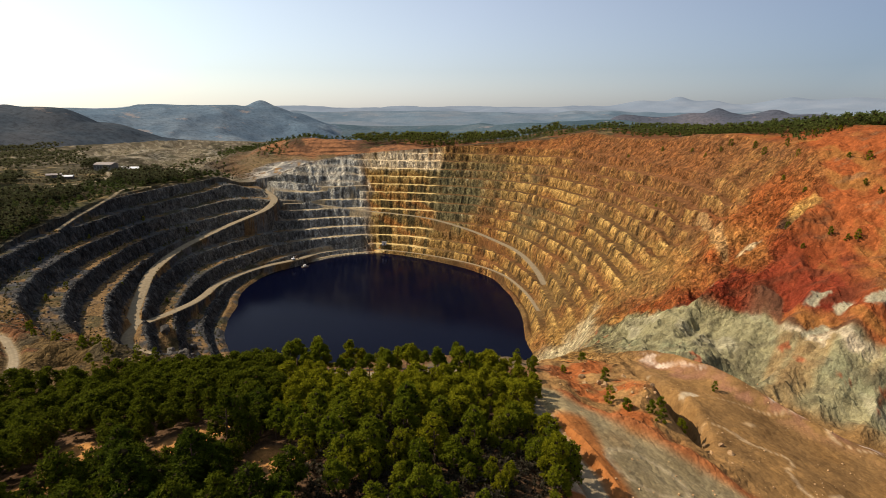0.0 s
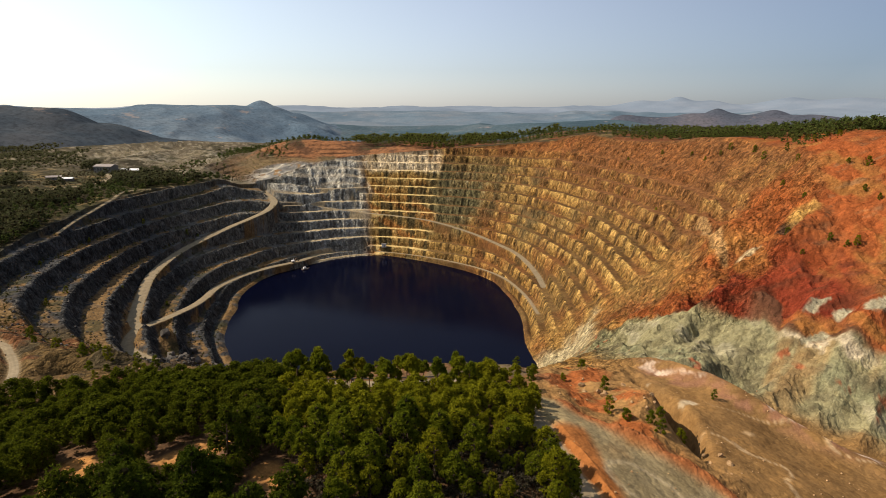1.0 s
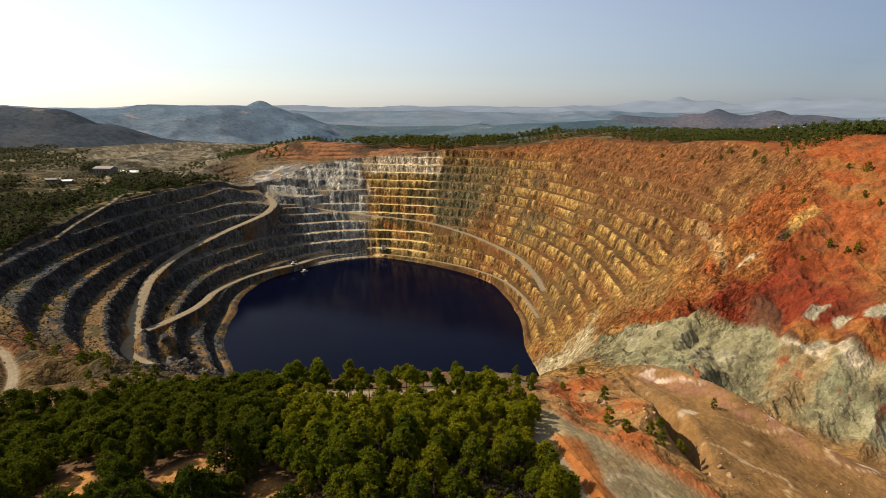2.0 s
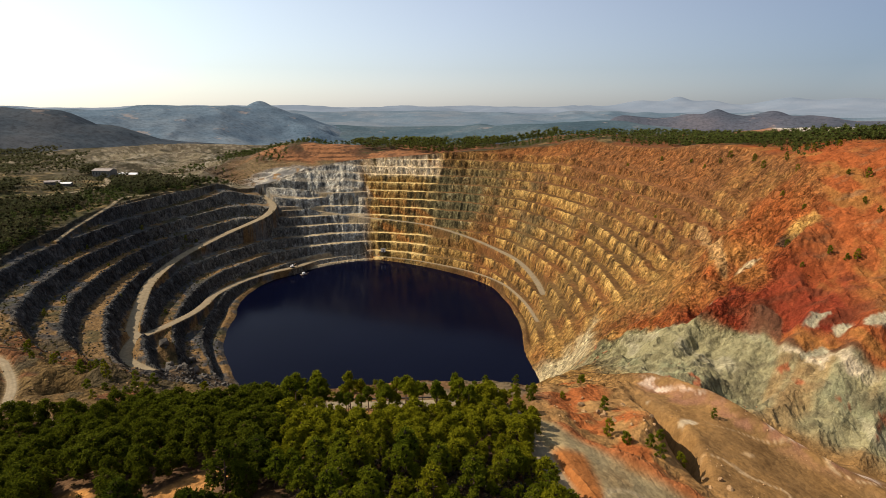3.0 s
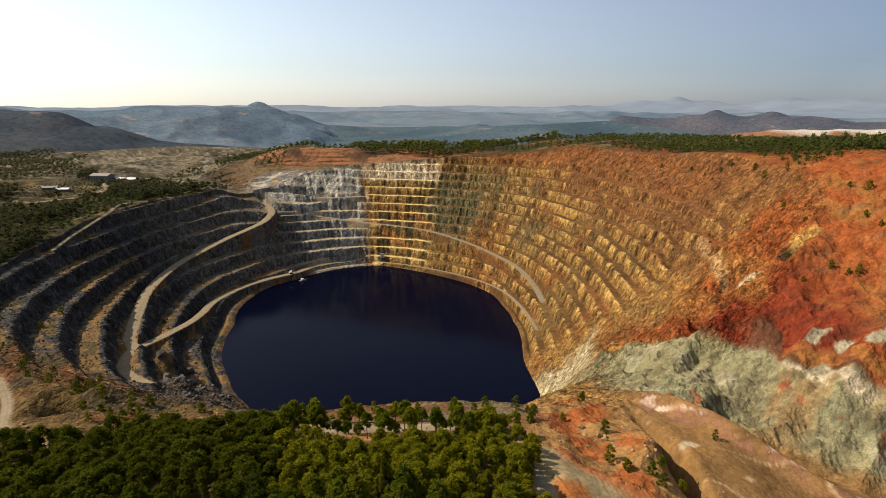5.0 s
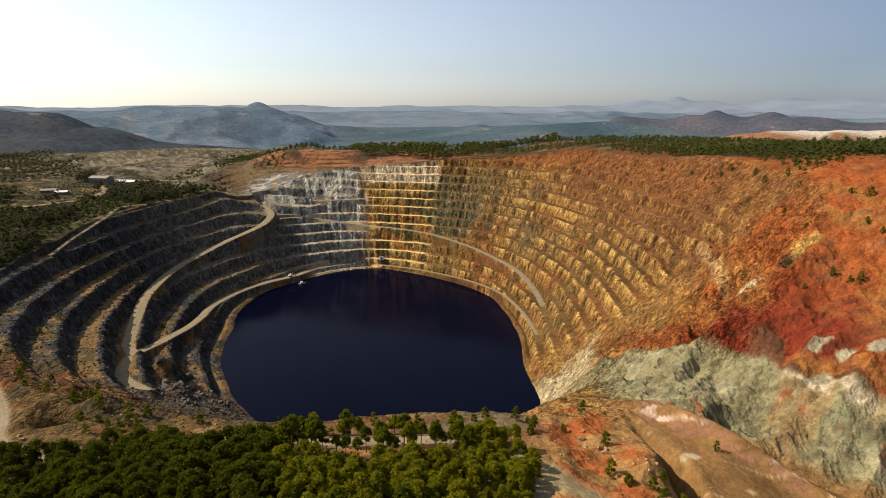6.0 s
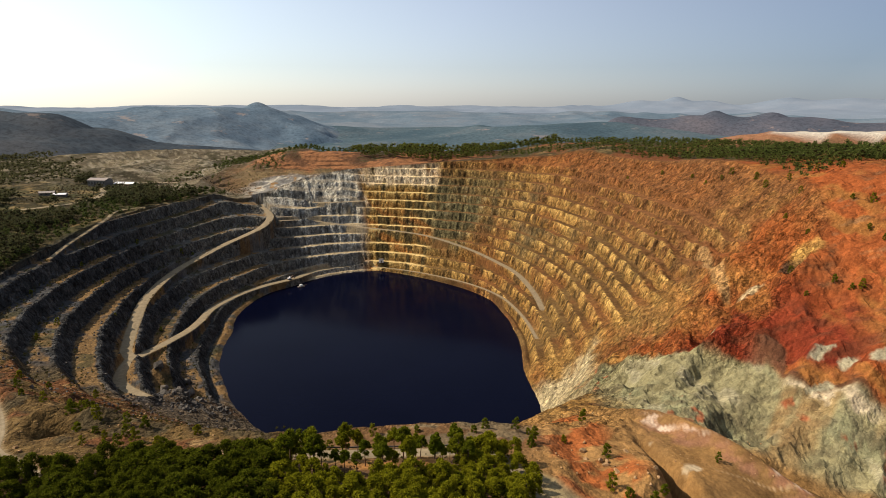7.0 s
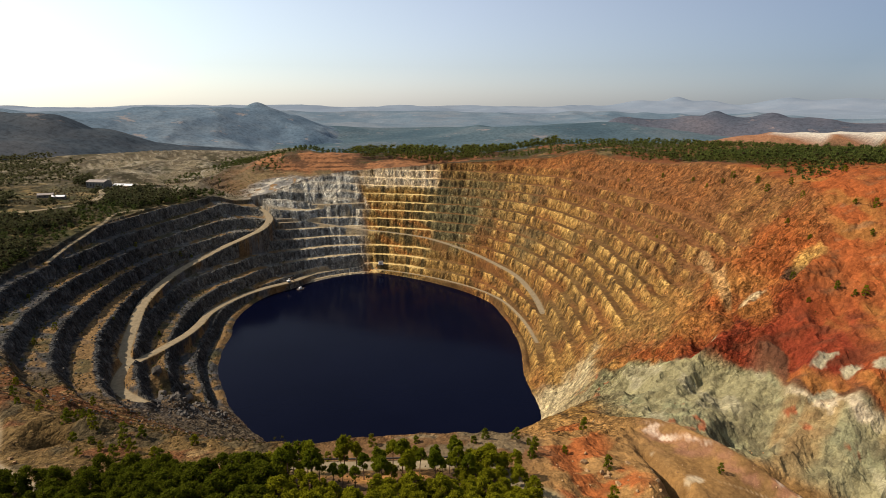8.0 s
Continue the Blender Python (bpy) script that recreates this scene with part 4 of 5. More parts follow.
SHRUBS = [pine_tree(400 + i, 4.2 + 0.8 * i, 2.0 + 0.3 * i, 0.02, 13, BROOM, "round yellow-green broom bush by a straw clearing", 36, "broom bushes", "broom_bush") for i in range(2)]
rng = np.random.default_rng(4)


def in_wood(x, y):
    edge = 21 + 2.5 * np.sin(y * 0.15)
    ok = (x < edge) & (y < 151 + 4 * np.sin(x * 0.12) - 0.1 * np.maximum(0, -x - 60)) & (np.abs(x) < 0.82 * y + 18)
    thin = open_wood(x, y) * (0.55 + fbm(x, y, 7, 2, 65)) > 0.66
    return ok & (clearing(x, y) < 0.3) & (clearing(x, y + 5) < 0.3) & (clearing(x, y + 9) < 0.35) & (clearing(x, y + 13) < 0.5) & (fbm(x, y, 20, 3, 63) < 0.55) & ~thin & ~((y > 134) & (x > -37) & (x < 5))


def open_wood(x, y):
    """1 where the pines stand far apart over bare grey brushwood."""
    return step(-30, -18, x) * step(24, 16, x) * step(118, 100, y)


def scatter(n, box, keep, gap, rng, tries=30000):
    """Places in a box of x and y that keep(x, y) accepts, no two nearer than the gap."""
    x, y = rng.uniform(box[0], box[1], tries), rng.uniform(box[2], box[3], tries)
    ok = keep(x, y)
    out, cells = [], {}
    for u, v in zip(x[ok], y[ok]):
        i, j = int(u // gap), int(v // gap)
        near = (q for a in (-1, 0, 1) for b in (-1, 0, 1) for q in cells.get((i + a, j + b), ()))
        if any((u - p) ** 2 + (v - q) ** 2 < gap * gap for p, q in near):
            continue
        cells.setdefault((i, j), []).append((u, v))
        out.append((u, v))
        if len(out) >= n:
            break
    return np.array(out)


def stand(kinds, spots, rng, low=0.7, high=1.15):
    """One tree on each spot, the first of each kind the original."""
    zs = height(spots[:, 0], spots[:, 1])
    for n, ((x, y), z) in enumerate(zip(spots, zs)):
        m = pose(x, y, z - 0.25, rz=rng.uniform(0, 360)) @ Matrix.Scale(rng.uniform(low, high), 4)
        if n < len(kinds):
            kinds[n].matrix_world = m
        else:
            copy_thing(kinds[n % len(kinds)], m).scale = m.to_scale()


wood = scatter(930, (-135, 30, 46, 158), in_wood, 3.05, rng)
order = np.argsort(np.hypot(wood[:, 0], wood[:, 1]))
# trees to the left, which take the needles darkened for shade
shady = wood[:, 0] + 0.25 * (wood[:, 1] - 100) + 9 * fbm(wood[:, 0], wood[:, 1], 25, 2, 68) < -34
near_first = np.zeros(len(wood), bool)
near_first[order[:255]] = True
stand(KINDS, wood[near_first & ~shady], rng, 0.5, 1.05)
stand(SHADED_KINDS, wood[near_first & shady], rng, 0.65, 1.25)


stand(SHRUBS, np.array([(-41, 104), (-38, 101), (-55, 90), (-60, 84), (-35, 92), (-22, 88)], float), rng, 0.7, 1.15)


def tree_mass(name, label, spots, tall, rng, mat, lobes=3, tufts=10, blades=3, kind="stuff"):
    """Many trees too far off to pick apart, in one mesh: a few crown shapes, turned and scaled."""
    shapes = []
    for _ in range(5):
        balls = [(np.array([0, 0, 0.75]), 0.2)] + [(np.array([0.13 * math.cos(a), 0.13 * math.sin(a), rng.uniform(0.38, 0.62)]), rng.uniform(0.14, 0.2)) for a in np.arange(lobes - 1) * 2.6 + rng.uniform(0, 6)] if lobes < 8 else [(np.array([0, 0, 0.84]), 0.1)] + [(np.array([0.19 * (1 - 0.5 * g * g) * math.cos(g * 29), 0.19 * (1 - 0.5 * g * g) * math.sin(g * 29), 0.4 + 0.38 * g]), rng.uniform(0.085, 0.135)) for g in np.arange(lobes - 1) / (lobes - 2)]
        shapes.append(crown_arrays(rng, balls, tufts, blades, 0.4 / math.sqrt(tufts)))
    zs, v, f, inner, n = height(spots[:, 0], spots[:, 1]), [], [], [], 0
    for i, ((x, y), z) in enumerate(zip(spots, zs)):
        cv, cf, ci = shapes[i % 5]
        h, a, w = tall * rng.uniform(0.55, 1.15), rng.uniform(0, 6.3), rng.uniform(0.9, 1.35)
        c, s_ = math.cos(a) * w, math.sin(a) * w
        v.append(np.stack([x + h * (cv[:, 0] * c - cv[:, 1] * s_), y + h * (cv[:, 0] * s_ + cv[:, 1] * c), z + h * (cv[:, 2] - 0.12)], -1))
        f.append(cf + n), inner.append(ci)
        n += len(cv)
    return tagged(new(name, mesh_from(name, np.concatenate(v), np.concatenate(f), mat, False, SHADED_TWIGS, np.concatenate(inner))), label, "trees", kind=kind)


tree_mass("pine_wood", "dense green pine wood on the near slope", wood[~near_first & ~shady], 9.0, rng, PINE, 9, 80, 4)
tree_mass("dark_pine_wood", "dense pine wood on the near slope, needles darkened as if backlit", wood[~near_first & shady], 10.0, rng, SHADED_PINE, 9, 80, 4)
under = scatter(1300, (-130, 22, 46, 156), lambda x, y: (x < 21) & (np.abs(x) < 0.82 * y + 18) & (clearing(x, y) < 0.75), 1.7, rng)
sparse = open_wood(under[:, 0], under[:, 1]) > 0.4
tree_mass("undergrowth", "low dark olive brushwood under the pines", under[~sparse], 2.6, rng, SCRUB, 1, 20, 3)
thicket = scatter(760, (-32, 24, 60, 122), lambda x, y: open_wood(x, y) > 0.3, 1.25, rng)
tree_mass("brushwood", "bare grey-brown brushwood between the scattered pines", thicket, 3.6, rng, BRUSH, 3, 16, 3)


def beyond_crest(x, y):
    d = np.degrees(np.arctan2(y - CY, x - CX))
    return np.hypot(x - CX, y - CY) - crest_r(d), d


def on_plateau(x, y):
    o, d = beyond_crest(x, y)
    edge = np.where(d < 38, 7, 7 + (d - 38) * 1.3) + 11 * fbm(x, y, 35, 3, 72)
    return (o > edge) & (d > -30) & (d < 110) & (y < 900) & (fbm(x, y, 60, 3, 71) < np.where(d < 42, 0.5, 0.15))


plateau = scatter(3600, (-110, 560, 330, 930), on_plateau, 5.2, rng, 60000)
tree_mass("plateau_pines", "dark green pines along the plateau behind the red crest", plateau, 9.5, rng, FAR_PINE, 2, 12, 3)


def on_west(x, y):
    o, d = beyond_crest(x, y)
    tip = np.exp(-(((x + 450) / 200) ** 2) - ((y - 1010) / 110) ** 2)
    return (o > 8) & (fbm(x, y, 48, 3, 73) > -0.2) & (tip < 0.4) & (spoil_heap(x, y) < 0.4 + 0.25 * fbm(x, y, 25, 2, 76))


def not_road(x, y):
    return surface(x, y, False)[1] < 0.02


west_field = lambda x, y: np.hypot((x + 372) / 55, (y - 520) / 34) < 1
west = scatter(1900, (-430, -222, 330, 720), lambda x, y: on_west(x, y) & (fbm(x, y, 48, 3, 73) > 0.0) & not_road(x, y) & ~west_field(x, y) & (np.hypot(x + 375, y - 684) > 30), 4.8, rng, 30000)
rim_pines = scatter(260, (-330, -215, 330, 660), lambda x, y: (beyond_crest(x, y)[0] > 3) & (beyond_crest(x, y)[0] < 55) & not_road(x, y), 6.5, rng)
tree_mass("rim_pines", "scattered dark pines along the brink of the west wall", rim_pines, 9, rng, FAR_PINE, 4, 20, 3)
tree_mass("west_trees", "dark pines in patches behind the brink of the west wall", west, 13.5, rng, WEST_WOOD, 4, 18, 3)
west_scrub = scatter(1900, (-430, -222, 330, 720), lambda x, y: (beyond_crest(x, y)[0] > 4) & not_road(x, y) & ~west_field(x, y) & (fbm(x, y, 30, 3, 88) > -0.15), 3.6, rng, 30000)
tree_mass("west_scrub", "russet-brown dry scrub behind the brink of the west wall", west_scrub, 4.5, rng, RUSSET, 1, 16, 3)
far_west = scatter(4200, (-900, -340, 560, 1010), lambda x, y: on_west(x, y) & ((x < -430) | (y > 720)), 5.4, rng, 45000)
tree_mass("far_west_trees", "dark woods on the dry country round the mine buildings", far_west, 13, rng, WEST_WOOD, 1, 16, 3)
crest = scatter(900, (190, 430, 260, 560), lambda x, y: (beyond_crest(x, y)[0] > 30 + 8 * fbm(x, y, 30, 3, 78)) & (0.7 * (x + y) > 395), 4.2, rng)
tree_mass("crest_pines", "tall dark green pines behind the red crest", crest, 11, rng, FAR_PINE, 3, 18, 3)
mound_trees = scatter(330, (-340, -70, 725, 960), lambda x, y: fbm(x, y, 70, 3, 77) > 0.05, 7, rng)
tree_mass("mound_pines", "green pines on the red spoil mounds", mound_trees, 11, rng, FAR_PINE, 2, 16, 3)
heap_scrub = scatter(420, (-600, -220, 660, 1050), lambda x, y: (spoil_heap(x, y) > 0.3) & (fbm(x, y, 40, 3, 89) > -0.1) & not_road(x, y), 5, rng)
tree_mass("heap_scrub", "olive scrub dotted over the pale tips", heap_scrub, 4.0, rng, WEST_WOOD, 1, 14, 3)
mound_scrub = scatter(420, (-360, -190, 690, 860), lambda x, y: (beyond_crest(x, y)[0] > 25) & (fbm(x, y, 40, 3, 79) > -0.1), 4.5, rng)
tree_mass("mound_scrub", "low olive scrub on the brown slopes behind the saddle", mound_scrub, 4.5, rng, WEST_WOOD, 1, 16, 3)
far_pines = scatter(420, (-125, 160, 765, 900), lambda x, y: on_plateau(x, y), 6, rng)
tree_mass("far_pines", "tall dark pines standing above the far wall", far_pines, 15, rng, FAR_PINE, 2, 20, 3)


# ------------------------------------------------------------------ single trees on the bare ground
YOUNG = [pine_tree(200 + i, 3.6 + 0.9 * i, 1.3 + 0.2 * i, 0.06, 11, None, "small dark green pine alone on bare stony ground", 36, "scattered pines", "young_pine") for i in range(3)]
SPOTS = {
    "bare": [(48, 138), (56, 219), (88, 173), (58, 141), (54, 136), (55, 132), (40, 303), (27, 166), (30, 178), (39, 176), (49, 162), (45, 143), (62, 136)],
    "hill": [(198, 275), (209, 290), (202, 295), (198, 264), (196, 364), (153, 420), (183, 317), (195, 326), (180, 291), (201, 384), (198, 412), (188, 451), (189, 430), (195, 419), (164, 529), (181, 493), (201, 349), (230, 359), (225, 371), (219, 353), (223, 337), (176, 249), (179, 247), (162, 257), (173, 256), (165, 276)],
    "bank": [(-124, 200), (-121, 190), (-116, 186), (-112, 178), (-101, 176), (-96, 172), (-88, 170), (-84, 166), (-110, 168), (-140, 212), (-130, 195), (-126, 195), (-119, 180), (-106, 173), (-104, 183), (-92, 163), (-135, 215), (-146, 204), (-184, 244), (-98, 182), (-98, 166), (-79, 178)],
    "lip": [(-43, 172), (-33, 161), (-32, 173), (-29, 174), (-22, 176), (-8, 174), (-8, 303), (-3, 303), (10, 174), (14, 179), (24, 180), (28, 179), (28, 168), (52, 204), (-16, 170), (3, 160), (-2, 157)],
    "berms": [(-219, 382), (-223, 312), (-226, 334), (-245, 417), (-175, 248), (-168, 221), (-156, 207), (-200, 402), (-236, 527), (-230, 537), (-154, 247), (-128, 191), (-257, 360), (-263, 424), (-257, 494)],
}
young = np.array([p for some in SPOTS.values() for p in some], float)
stand(YOUNG, young, rng, 0.75, 1.25)


# ------------------------------------------------------------------ rocks
def rock_mesh(name, seed, mat, cuts=9):
    """A broken block: a ball of stone with flat sides struck off it."""
    rng = np.random.default_rng(seed)
    bm = bmesh.new()
    bmesh.ops.create_icosphere(bm, subdivisions=3, radius=1.0)
    planes = [(Vector(rng.normal(size=3)).normalized(), rng.uniform(0.5, 0.8)) for _ in range(cuts)]
    for v in bm.verts:
        for way, d in planes:
            over = v.co.dot(way) - d
            if over > 0:
                v.co -= way * over
        v.co += v.co.normalized() * 0.05 * noise.fractal(v.co * 2.5 + Vector((seed, 0, 0)), 1.0, 2.0, 3)
    me = bpy.data.meshes.new(name)
    bm.to_mesh(me)
    bm.free()
    me.materials.append(mat)
    return me


def stone_material(name, dark, light):
    m, n, l, b = material(name, 0.95, 0.15)
    t = ramp_node(n, l, noise_node(n, l, 1.6, 8, 0.7).outputs["Fac"], [(0.3, dark), (0.7, light)])
    info = n.new("ShaderNodeObjectInfo")
    v = ramp_node(n, l, info.outputs["Random"], [(0.0, (0.75, 0.75, 0.75)), (1.0, (1.25, 1.2, 1.15))])
    l.new(times(n, l, t.outputs[0], v.outputs[0]), b.inputs["Base Color"])
    return m


SLATE, SAND = stone_material("slate_blocks", (0.05, 0.047, 0.042), (0.17, 0.155, 0.13)), stone_material("ochre_blocks", (0.18, 0.10, 0.045), (0.42, 0.29, 0.15))
HEAP = stone_material("grey_blasted_rock", (0.045, 0.043, 0.04), (0.18, 0.165, 0.14))
ROCKS = {"slate": [rock_mesh("slate_rock", i, SLATE) for i in range(4)], "sand": [rock_mesh("ochre_rock", 10 + i, SAND) for i in range(4)]}


def boulder(x, y, size, kind, label, group, squash=0.8):
    z = float(height(x, y))
    ob = new("boulder", ROCKS[kind][rng.integers(4)])
    ob.matrix_world = pose(x, y, z + size * 0.25, rz=rng.uniform(0, 360)) @ Matrix.Diagonal((size, size * rng.uniform(0.7, 1.0), size * squash, 1))
    return tagged(ob, label, "rock", group)


for x, y, size in [(-166, 328, 3.4), (-157, 341, 3.2), (-160, 318, 3.2), (-150, 330, 3.0), (-148, 312, 2.6), (-141, 318, 2.2), (-153, 303, 2.0), (-137, 305, 2.4)]:
    boulder(x, y, size, "slate", "large dark broken slate block among rubble", "slate blocks", 1.1)
for x, y in scatter(26, (38, 72, 128, 176), lambda x, y: np.abs((x - 56) * 0.9 + (y - 150) * 0.45) < 7, 2.0, rng):
    boulder(x, y, rng.uniform(0.4, 1.2), "sand", "pale ochre boulder on the bare spur", "spur boulders")


def rubble(name, label, spots, low, high, mat, rng):
    """Many broken stones in one mesh: small boxes pulled out of square."""
    zs = height(spots[:, 0], spots[:, 1])
    base = np.array([(x, y, z) for z in (-1, 1) for y in (-1, 1) for x in (-1, 1)], float)
    quads = np.array([(0, 2, 3, 1), (4, 5, 7, 6), (0, 1, 5, 4), (2, 6, 7, 3), (0, 4, 6, 2), (1, 3, 7, 5)])
    v, f = [], []
    for n, ((x, y), z) in enumerate(zip(spots, zs)):
        k = low + (high - low) * rng.uniform() ** 3
        turn = np.array(Euler(rng.uniform(0, 6.3, 3)).to_matrix())
        v.append((base * rng.uniform(0.45, 1.0, (8, 3)) * k) @ turn.T + (x, y, z + 0.2 * k))
        f.append(quads + 8 * n)
    return tagged(new(name, mesh_from(name, np.concatenate(v), np.concatenate(f), mat)), label, "rubble", kind="stuff")


def west_berms(x, y):
    o, d = beyond_crest(x, y)
    road = surface(x, y, False)[1]
    return (o < -6) & (d % 360 > 125) & (d % 360 < 262) & (np.hypot(x - CX, y - CY) > shore_r(d) + 3) & (road < 0.02)


berm_scrub = scatter(520, (-290, -90, 225, 640), lambda x, y: west_berms(x, y) & (surface(x, y, False)[2] > 0.4) & (fbm(x, y, 30, 3, 94) > -0.05), 3.0, rng)
tree_mass("berm_scrub", "olive scrub and small pines along the west benches", berm_scrub, 3.4, rng, SCRUB, 2, 16, 3)
rubble("slate_rubble", "grey broken slate strewn over the west benches", scatter(2600, (-290, -90, 225, 640), west_berms, 1.2, rng), 0.15, 0.8, SLATE, rng)
rubble("scree_fan", "pale grey blasted rock heaped on the pit floor", scatter(260, (-162, -118, 286, 330), lambda x, y: np.hypot((x + 140) / 20, (y - 308) / 20) < 1, 1.1, rng), 0.3, 1.5, HEAP, rng)
rubble("bench_stones", "pale stones strewn over the bare bench", scatter(420, (22, 120, 90, 215), lambda x, y: fbm(x, y, 18, 3, 85) > 0.0, 0.8, rng), 0.08, 0.32, SAND, rng)


# ------------------------------------------------------------------ buildings and plant
def plain(name, colour, varied, rough=0.8, scale=0.8):
    m, n, l, b = material(name, rough, 0.3)
    t = ramp_node(n, l, noise_node(n, l, scale, 6).outputs["Fac"], [(0.3, colour), (0.7, varied)])
    l.new(t.outputs[0], b.inputs["Base Color"])
    return m


CONCRETE = plain("weathered_concrete", (0.095, 0.09, 0.08), (0.17, 0.16, 0.14))
WHITE_ROOF = plain("white_sheet_roof", (0.62, 0.62, 0.60), (0.78, 0.77, 0.74), 0.5)
DARK = plain("dark_opening", (0.02, 0.02, 0.02), (0.04, 0.04, 0.04), 0.4)
TILE = plain("grey_roof_sheet", (0.20, 0.17, 0.15), (0.32, 0.28, 0.24))
RUST = plain("rusty_steel", (0.14, 0.07, 0.035), (0.28, 0.20, 0.14), 0.7)


def part(name, bm, mat, parent, label=""):
    me = bpy.data.meshes.new(name)
    bm.to_mesh(me)
    bm.free()
    me.materials.append(mat)
    ob = child(new(name, me), parent)
    return tagged(ob, label) if label else ob


def box(bm, lo, hi, edge=0.0):
    size, mid = [b - a for a, b in zip(lo, hi)], [(a + b) / 2 for a, b in zip(lo, hi)]
    made = bmesh.ops.create_cube(bm, size=1.0, matrix=Matrix.Translation(mid) @ Matrix.Diagonal((*size, 1)))
    if edge:
        bmesh.ops.bevel(bm, geom=list({e for v in made["verts"] for e in v.link_edges}), offset=edge, segments=1, affect="EDGES")
    return bm


def gable(bm, long, wide, eave, ridge, over=0.5, thick=0.25):
    """Two sloping roof sheets."""
    for s_ in (-1, 1):
        y0, y1 = s_ * (wide / 2 + over), 0
        v = [bm.verts.new((x, y, z + dz)) for dz in (0, thick) for x in (-long / 2 - over, long / 2 + over) for y, z in ((y0, eave - 0.1), (y1, ridge))]
        for q in ((0, 1, 3, 2), (4, 6, 7, 5), (0, 4, 5, 1), (2, 3, 7, 6), (0, 2, 6, 4), (1, 5, 7, 3)):
            bm.faces.new([v[i] for i in q])
    bmesh.ops.recalc_face_normals(bm, faces=bm.faces)
    return bm


def shed(name, x, y, turn, long, wide, eave, ridge, wall_mat, roof_mat, openings, label):
    root = new(name)
    z = float(min(height(x + a, y + b) for a in (-6, 0, 6) for b in (-4, 4)))
    root.matrix_world = pose(x, y, z, rz=turn)
    bm = box(bmesh.new(), (-long / 2, -wide / 2, -2.0), (long / 2, wide / 2, eave), 0.05)
    v = [bm.verts.new(p) for s_ in (-1, 1) for p in ((s_ * long / 2 * 0.998, -wide / 2, eave - 0.02), (s_ * long / 2 * 0.998, wide / 2, eave - 0.02), (s_ * long / 2 * 0.998, 0, ridge))]
    bm.faces.new(v[:3]), bm.faces.new(v[3:])
    part("wall", bm, wall_mat, root)
    part("roof", gable(bmesh.new(), long, wide, eave, ridge), roof_mat, root, "pitched sheet roof")
    for i in range(openings):
        px = -long / 2 + long * (i + 0.5) / openings
        w = part("window", box(bmesh.new(), (px - 0.7, -wide / 2 - 0.06, eave * 0.45), (px + 0.7, -wide / 2 + 0.05, eave * 0.8)), DARK, root, "dark window opening")
        part("sill", box(bmesh.new(), (px - 0.85, -wide / 2 - 0.2, eave * 0.45 - 0.15), (px + 0.85, -wide / 2, eave * 0.45)), CONCRETE, w)
    return tagged(root, label, "building")


shed("mine_building", -392, 686, -8, 22, 13, 7.5, 9.5, CONCRETE, TILE, 6, "tall grey concrete mine building among trees")
shed("shed", -366, 692, -8, 24, 9, 4.5, 6, CONCRETE, WHITE_ROOF, 5, "long low shed with a bright white roof")
shed("hut", -389, 607, 10, 12, 6, 3, 4.2, CONCRETE, WHITE_ROOF, 3, "small hut with a pale roof behind the west wall")
shed("hut", -408, 616, 20, 14, 7, 3, 4.4, CONCRETE, TILE, 3, "grey hut with a sheet roof behind the west wall")


def pump_raft(x, y, turn):
    root = new("pump_raft")
    root.matrix_world = pose(x, y, 0.0, rz=turn)
    for s_ in (-1.2, 1.2):
        bm = bmesh.new()
        bmesh.ops.create_cone(bm, cap_ends=True, segments=14, radius1=0.55, radius2=0.55, depth=6.5, matrix=Matrix.Translation((0, s_, 0.15)) @ Euler((0, math.pi / 2, 0)).to_matrix().to_4x4())
        part("float", bm, RUST, root)
    part("deck", box(bmesh.new(), (-3.2, -1.9, 0.65), (3.2, 1.9, 0.85), 0.03), CONCRETE, root)
    part("pump_housing", box(bmesh.new(), (-1.4, -1.0, 0.85), (1.2, 1.0, 2.5), 0.12), WHITE_ROOF, root, "white pump housing")
    bm = bmesh.new()
    bmesh.ops.create_cone(bm, cap_ends=True, segments=10, radius1=0.18, radius2=0.18, depth=4.5, matrix=Matrix.Translation((3.4, 0, 1.2)) @ Euler((0, math.pi / 2, 0)).to_matrix().to_4x4())
    part("pipe", bm, RUST, root)
    return tagged(root, "white pump raft floating by the lake shore", "raft")


pump_raft(-139, 566, 40)


def pump_house(x, y, turn, size, label):
    root = new("pump_house")
    root.matrix_world = pose(x, y, float(height(x, y)) - 0.3, rz=turn)
    part("wall", box(bmesh.new(), (-size, -size * 0.7, 0), (size, size * 0.7, size * 1.5), 0.05), WHITE_ROOF, root)
    part("roof", box(bmesh.new(), (-size * 1.1, -size * 0.8, size * 1.5), (size * 1.1, size * 0.8, size * 1.62), 0.03), CONCRETE, root)
    part("door", box(bmesh.new(), (-0.5, -size * 0.7 - 0.06, 0.3), (0.5, -size * 0.7 + 0.05, 2.4)), DARK, root, "dark metal door")
    return tagged(root, label, "hut")


pump_house(-66, 629, 10, 2.4, "small white pump hut above the far shore")


# ------------------------------------------------------------------ tall bare-stemmed pines by the track, and the pipe beside it
TALL = [pine_tree(300 + i, 10.5 + 0.8 * i, 2.2, 0.5, 10, None, "tall thin pine with a long bare stem beside the track", 50, "tall pines by the track") for i in range(3)]
stand(TALL, scatter(34, (-40, 8, 135, 155), lambda x, y: fbm(x, y, 9, 2, 93) > -0.25, 2.3, rng), rng, 0.6, 1.15)
PIPE = plain("dark_plastic_pipe", (0.012, 0.012, 0.013), (0.03, 0.03, 0.03), 0.5)


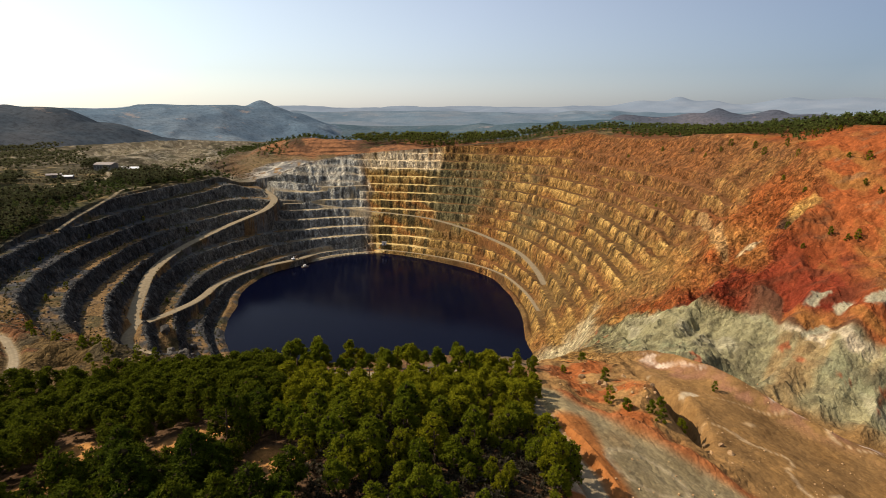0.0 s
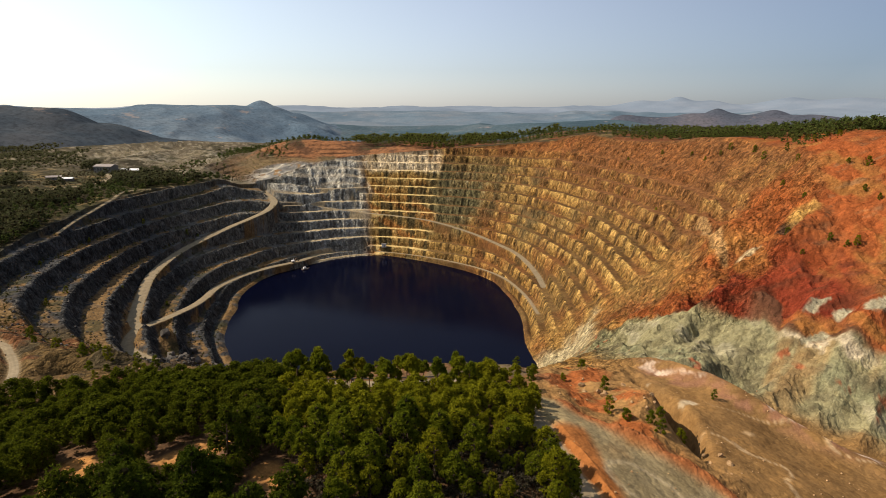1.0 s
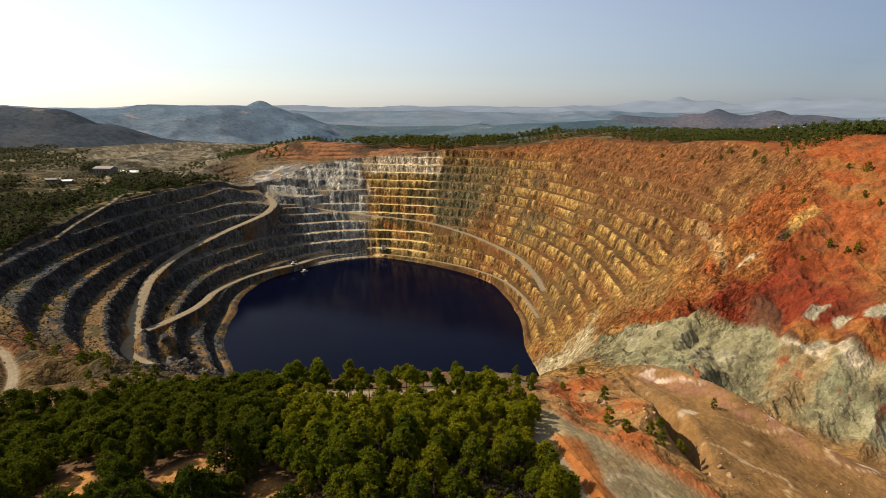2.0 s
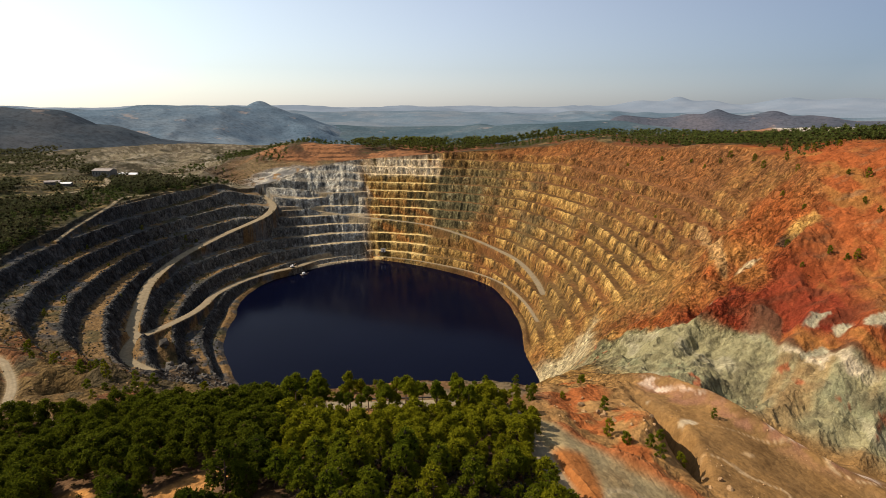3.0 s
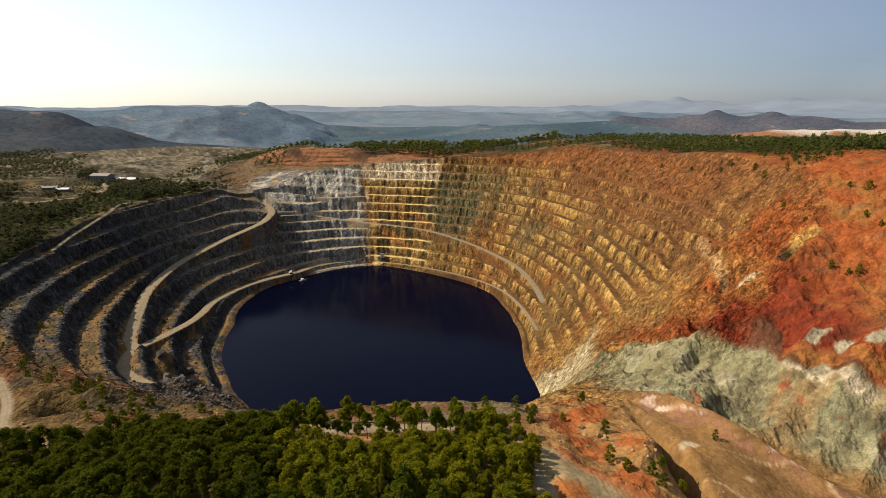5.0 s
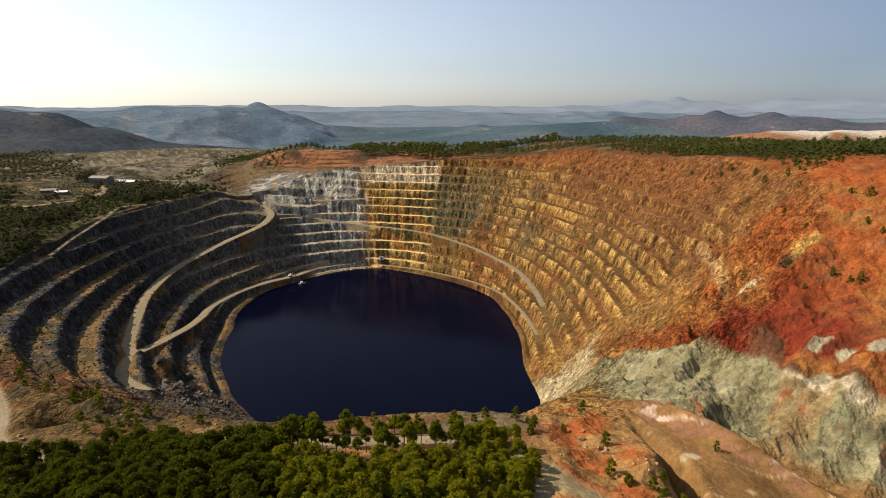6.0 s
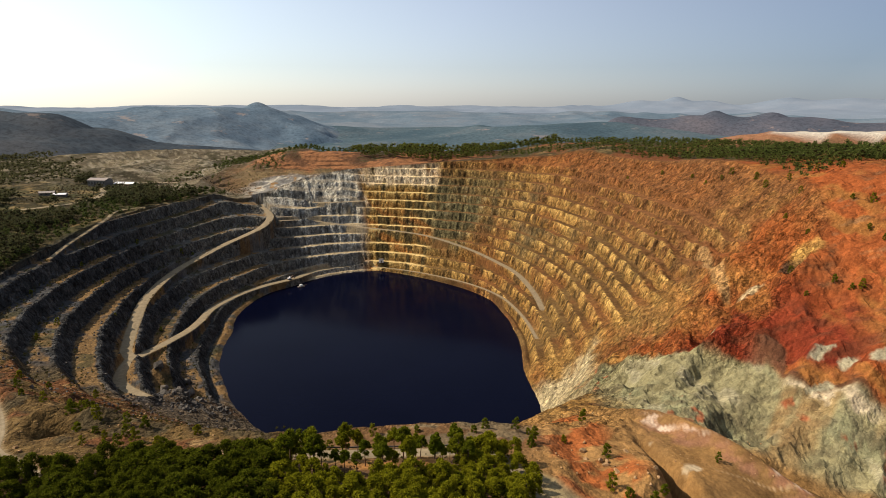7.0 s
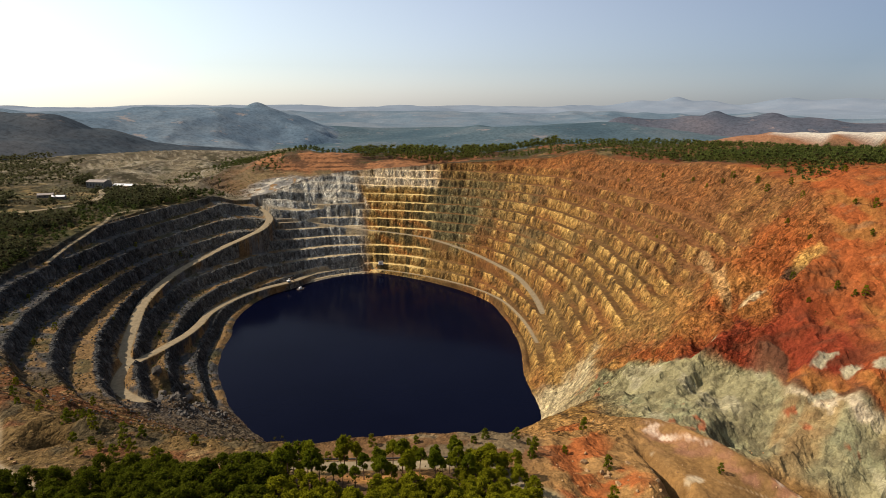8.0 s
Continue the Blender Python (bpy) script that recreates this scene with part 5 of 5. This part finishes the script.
def pipeline():
    """A dark pipe laid on small blocks along the track."""
    root = new("pipeline")
    half, line = LINES["track"]
    line = line[line[:, 0] < 14][::2]
    way = np.gradient(line[:, :2], axis=0)
    way /= np.linalg.norm(way, axis=1, keepdims=True)
    xy = line[:, :2] + np.stack([-way[:, 1], way[:, 0]], -1) * (half + 0.9)
    z = height(xy[:, 0], xy[:, 1]) + 0.55
    p = np.column_stack([xy, z])
    child(new("pipe", wood_mesh("pipe", [(a, b, 0.22, 0.22) for a, b in zip(p[:-1], p[1:])], PIPE, 10)), root)
    for q in p[1:-1]:
        part("support", box(bmesh.new(), (q[0] - 0.25, q[1] - 0.25, q[2] - 1.0), (q[0] + 0.25, q[1] + 0.25, q[2] - 0.18), 0.03), CONCRETE, root)
    return tagged(root, "dark pipe on concrete blocks beside the dirt track", "pipe")


pipeline()


def excavator(x, y, turn):
    """A small tracked machine parked on the shore road."""
    root = new("excavator")
    root.matrix_world = pose(x, y, float(height(x, y)) + 0.1, rz=turn)
    for s_ in (-1, 1):
        part("track", box(bmesh.new(), (-1.9, s_ * 1.15 - 0.3, 0), (1.9, s_ * 1.15 + 0.3, 0.85), 0.3), DARK, root)
    part("body", box(bmesh.new(), (-1.9, -1.3, 0.95), (1.2, 1.3, 2.0), 0.15), WHITE_ROOF, root)
    cab = part("cab", box(bmesh.new(), (0.2, 0.2, 2.0), (1.4, 1.3, 3.2), 0.12), WHITE_ROOF, root)
    part("window", box(bmesh.new(), (0.5, 0.1, 2.4), (1.45, 1.35, 3.0), 0.05), DARK, cab)
    part("boom", wood_box((1.0, -0.3, 1.6), (3.6, -0.3, 4.0), 0.3), RUST, root)
    part("stick", wood_box((3.6, -0.3, 4.0), (5.2, -0.3, 1.6), 0.24), RUST, root)
    part("bucket", box(bmesh.new(), (4.7, -0.9, 0.4), (5.7, 0.3, 1.5), 0.2), DARK, root)
    return tagged(root, "pale tracked excavator parked on the shore road", "excavator")


def wood_box(a, b, half):
    """A square beam between two points."""
    a, b = Vector(a), Vector(b)
    m = Matrix.Translation((a + b) / 2) @ (b - a).to_track_quat("Z", "Y").to_matrix().to_4x4() @ Matrix.Diagonal((2 * half, 2 * half, (b - a).length, 1))
    bm = bmesh.new()
    bmesh.ops.create_cube(bm, size=1.0, matrix=m)
    return bm


excavator(-151, 570, 40)
bank = scatter(360, (-210, -50, 150, 260), lambda x, y: fbm(x, y, 16, 3, 95) > 0.05, 1.0, rng)
rubble("bank_stones", "broken stones over the brown near bank", bank, 0.12, 0.6, SAND, rng)
bank_brush = scatter(420, (-230, -45, 150, 270), lambda x, y: fbm(x, y, 24, 3, 97) > 0.0, 3.0, rng)
tree_mass("bank_brush", "low olive brush on the near bank", bank_brush, 2.6, rng, SCRUB, 1, 24, 3)
hill_brush = scatter(420, (95, 240, 215, 430), lambda x, y: (fbm(x, y, 26, 3, 99) > 0.1) & (0.7 * (x + y) > 262), 3.0, rng)
tree_mass("hill_brush", "low dark brush dotted over the red hill", hill_brush, 1.7, rng, SCRUB, 1, 18, 3)
berm_brush = scatter(700, (40, 205, 330, 690), lambda x, y: (beyond_crest(x, y)[0] < -3) & (np.hypot(x - CX, y - CY) > shore_r(beyond_crest(x, y)[1]) + 8), 3.0, rng)
tree_mass("berm_brush", "small dry shrubs along the benches of the east wall", berm_brush, 1.5, rng, SCRUB, 1, 12, 3)
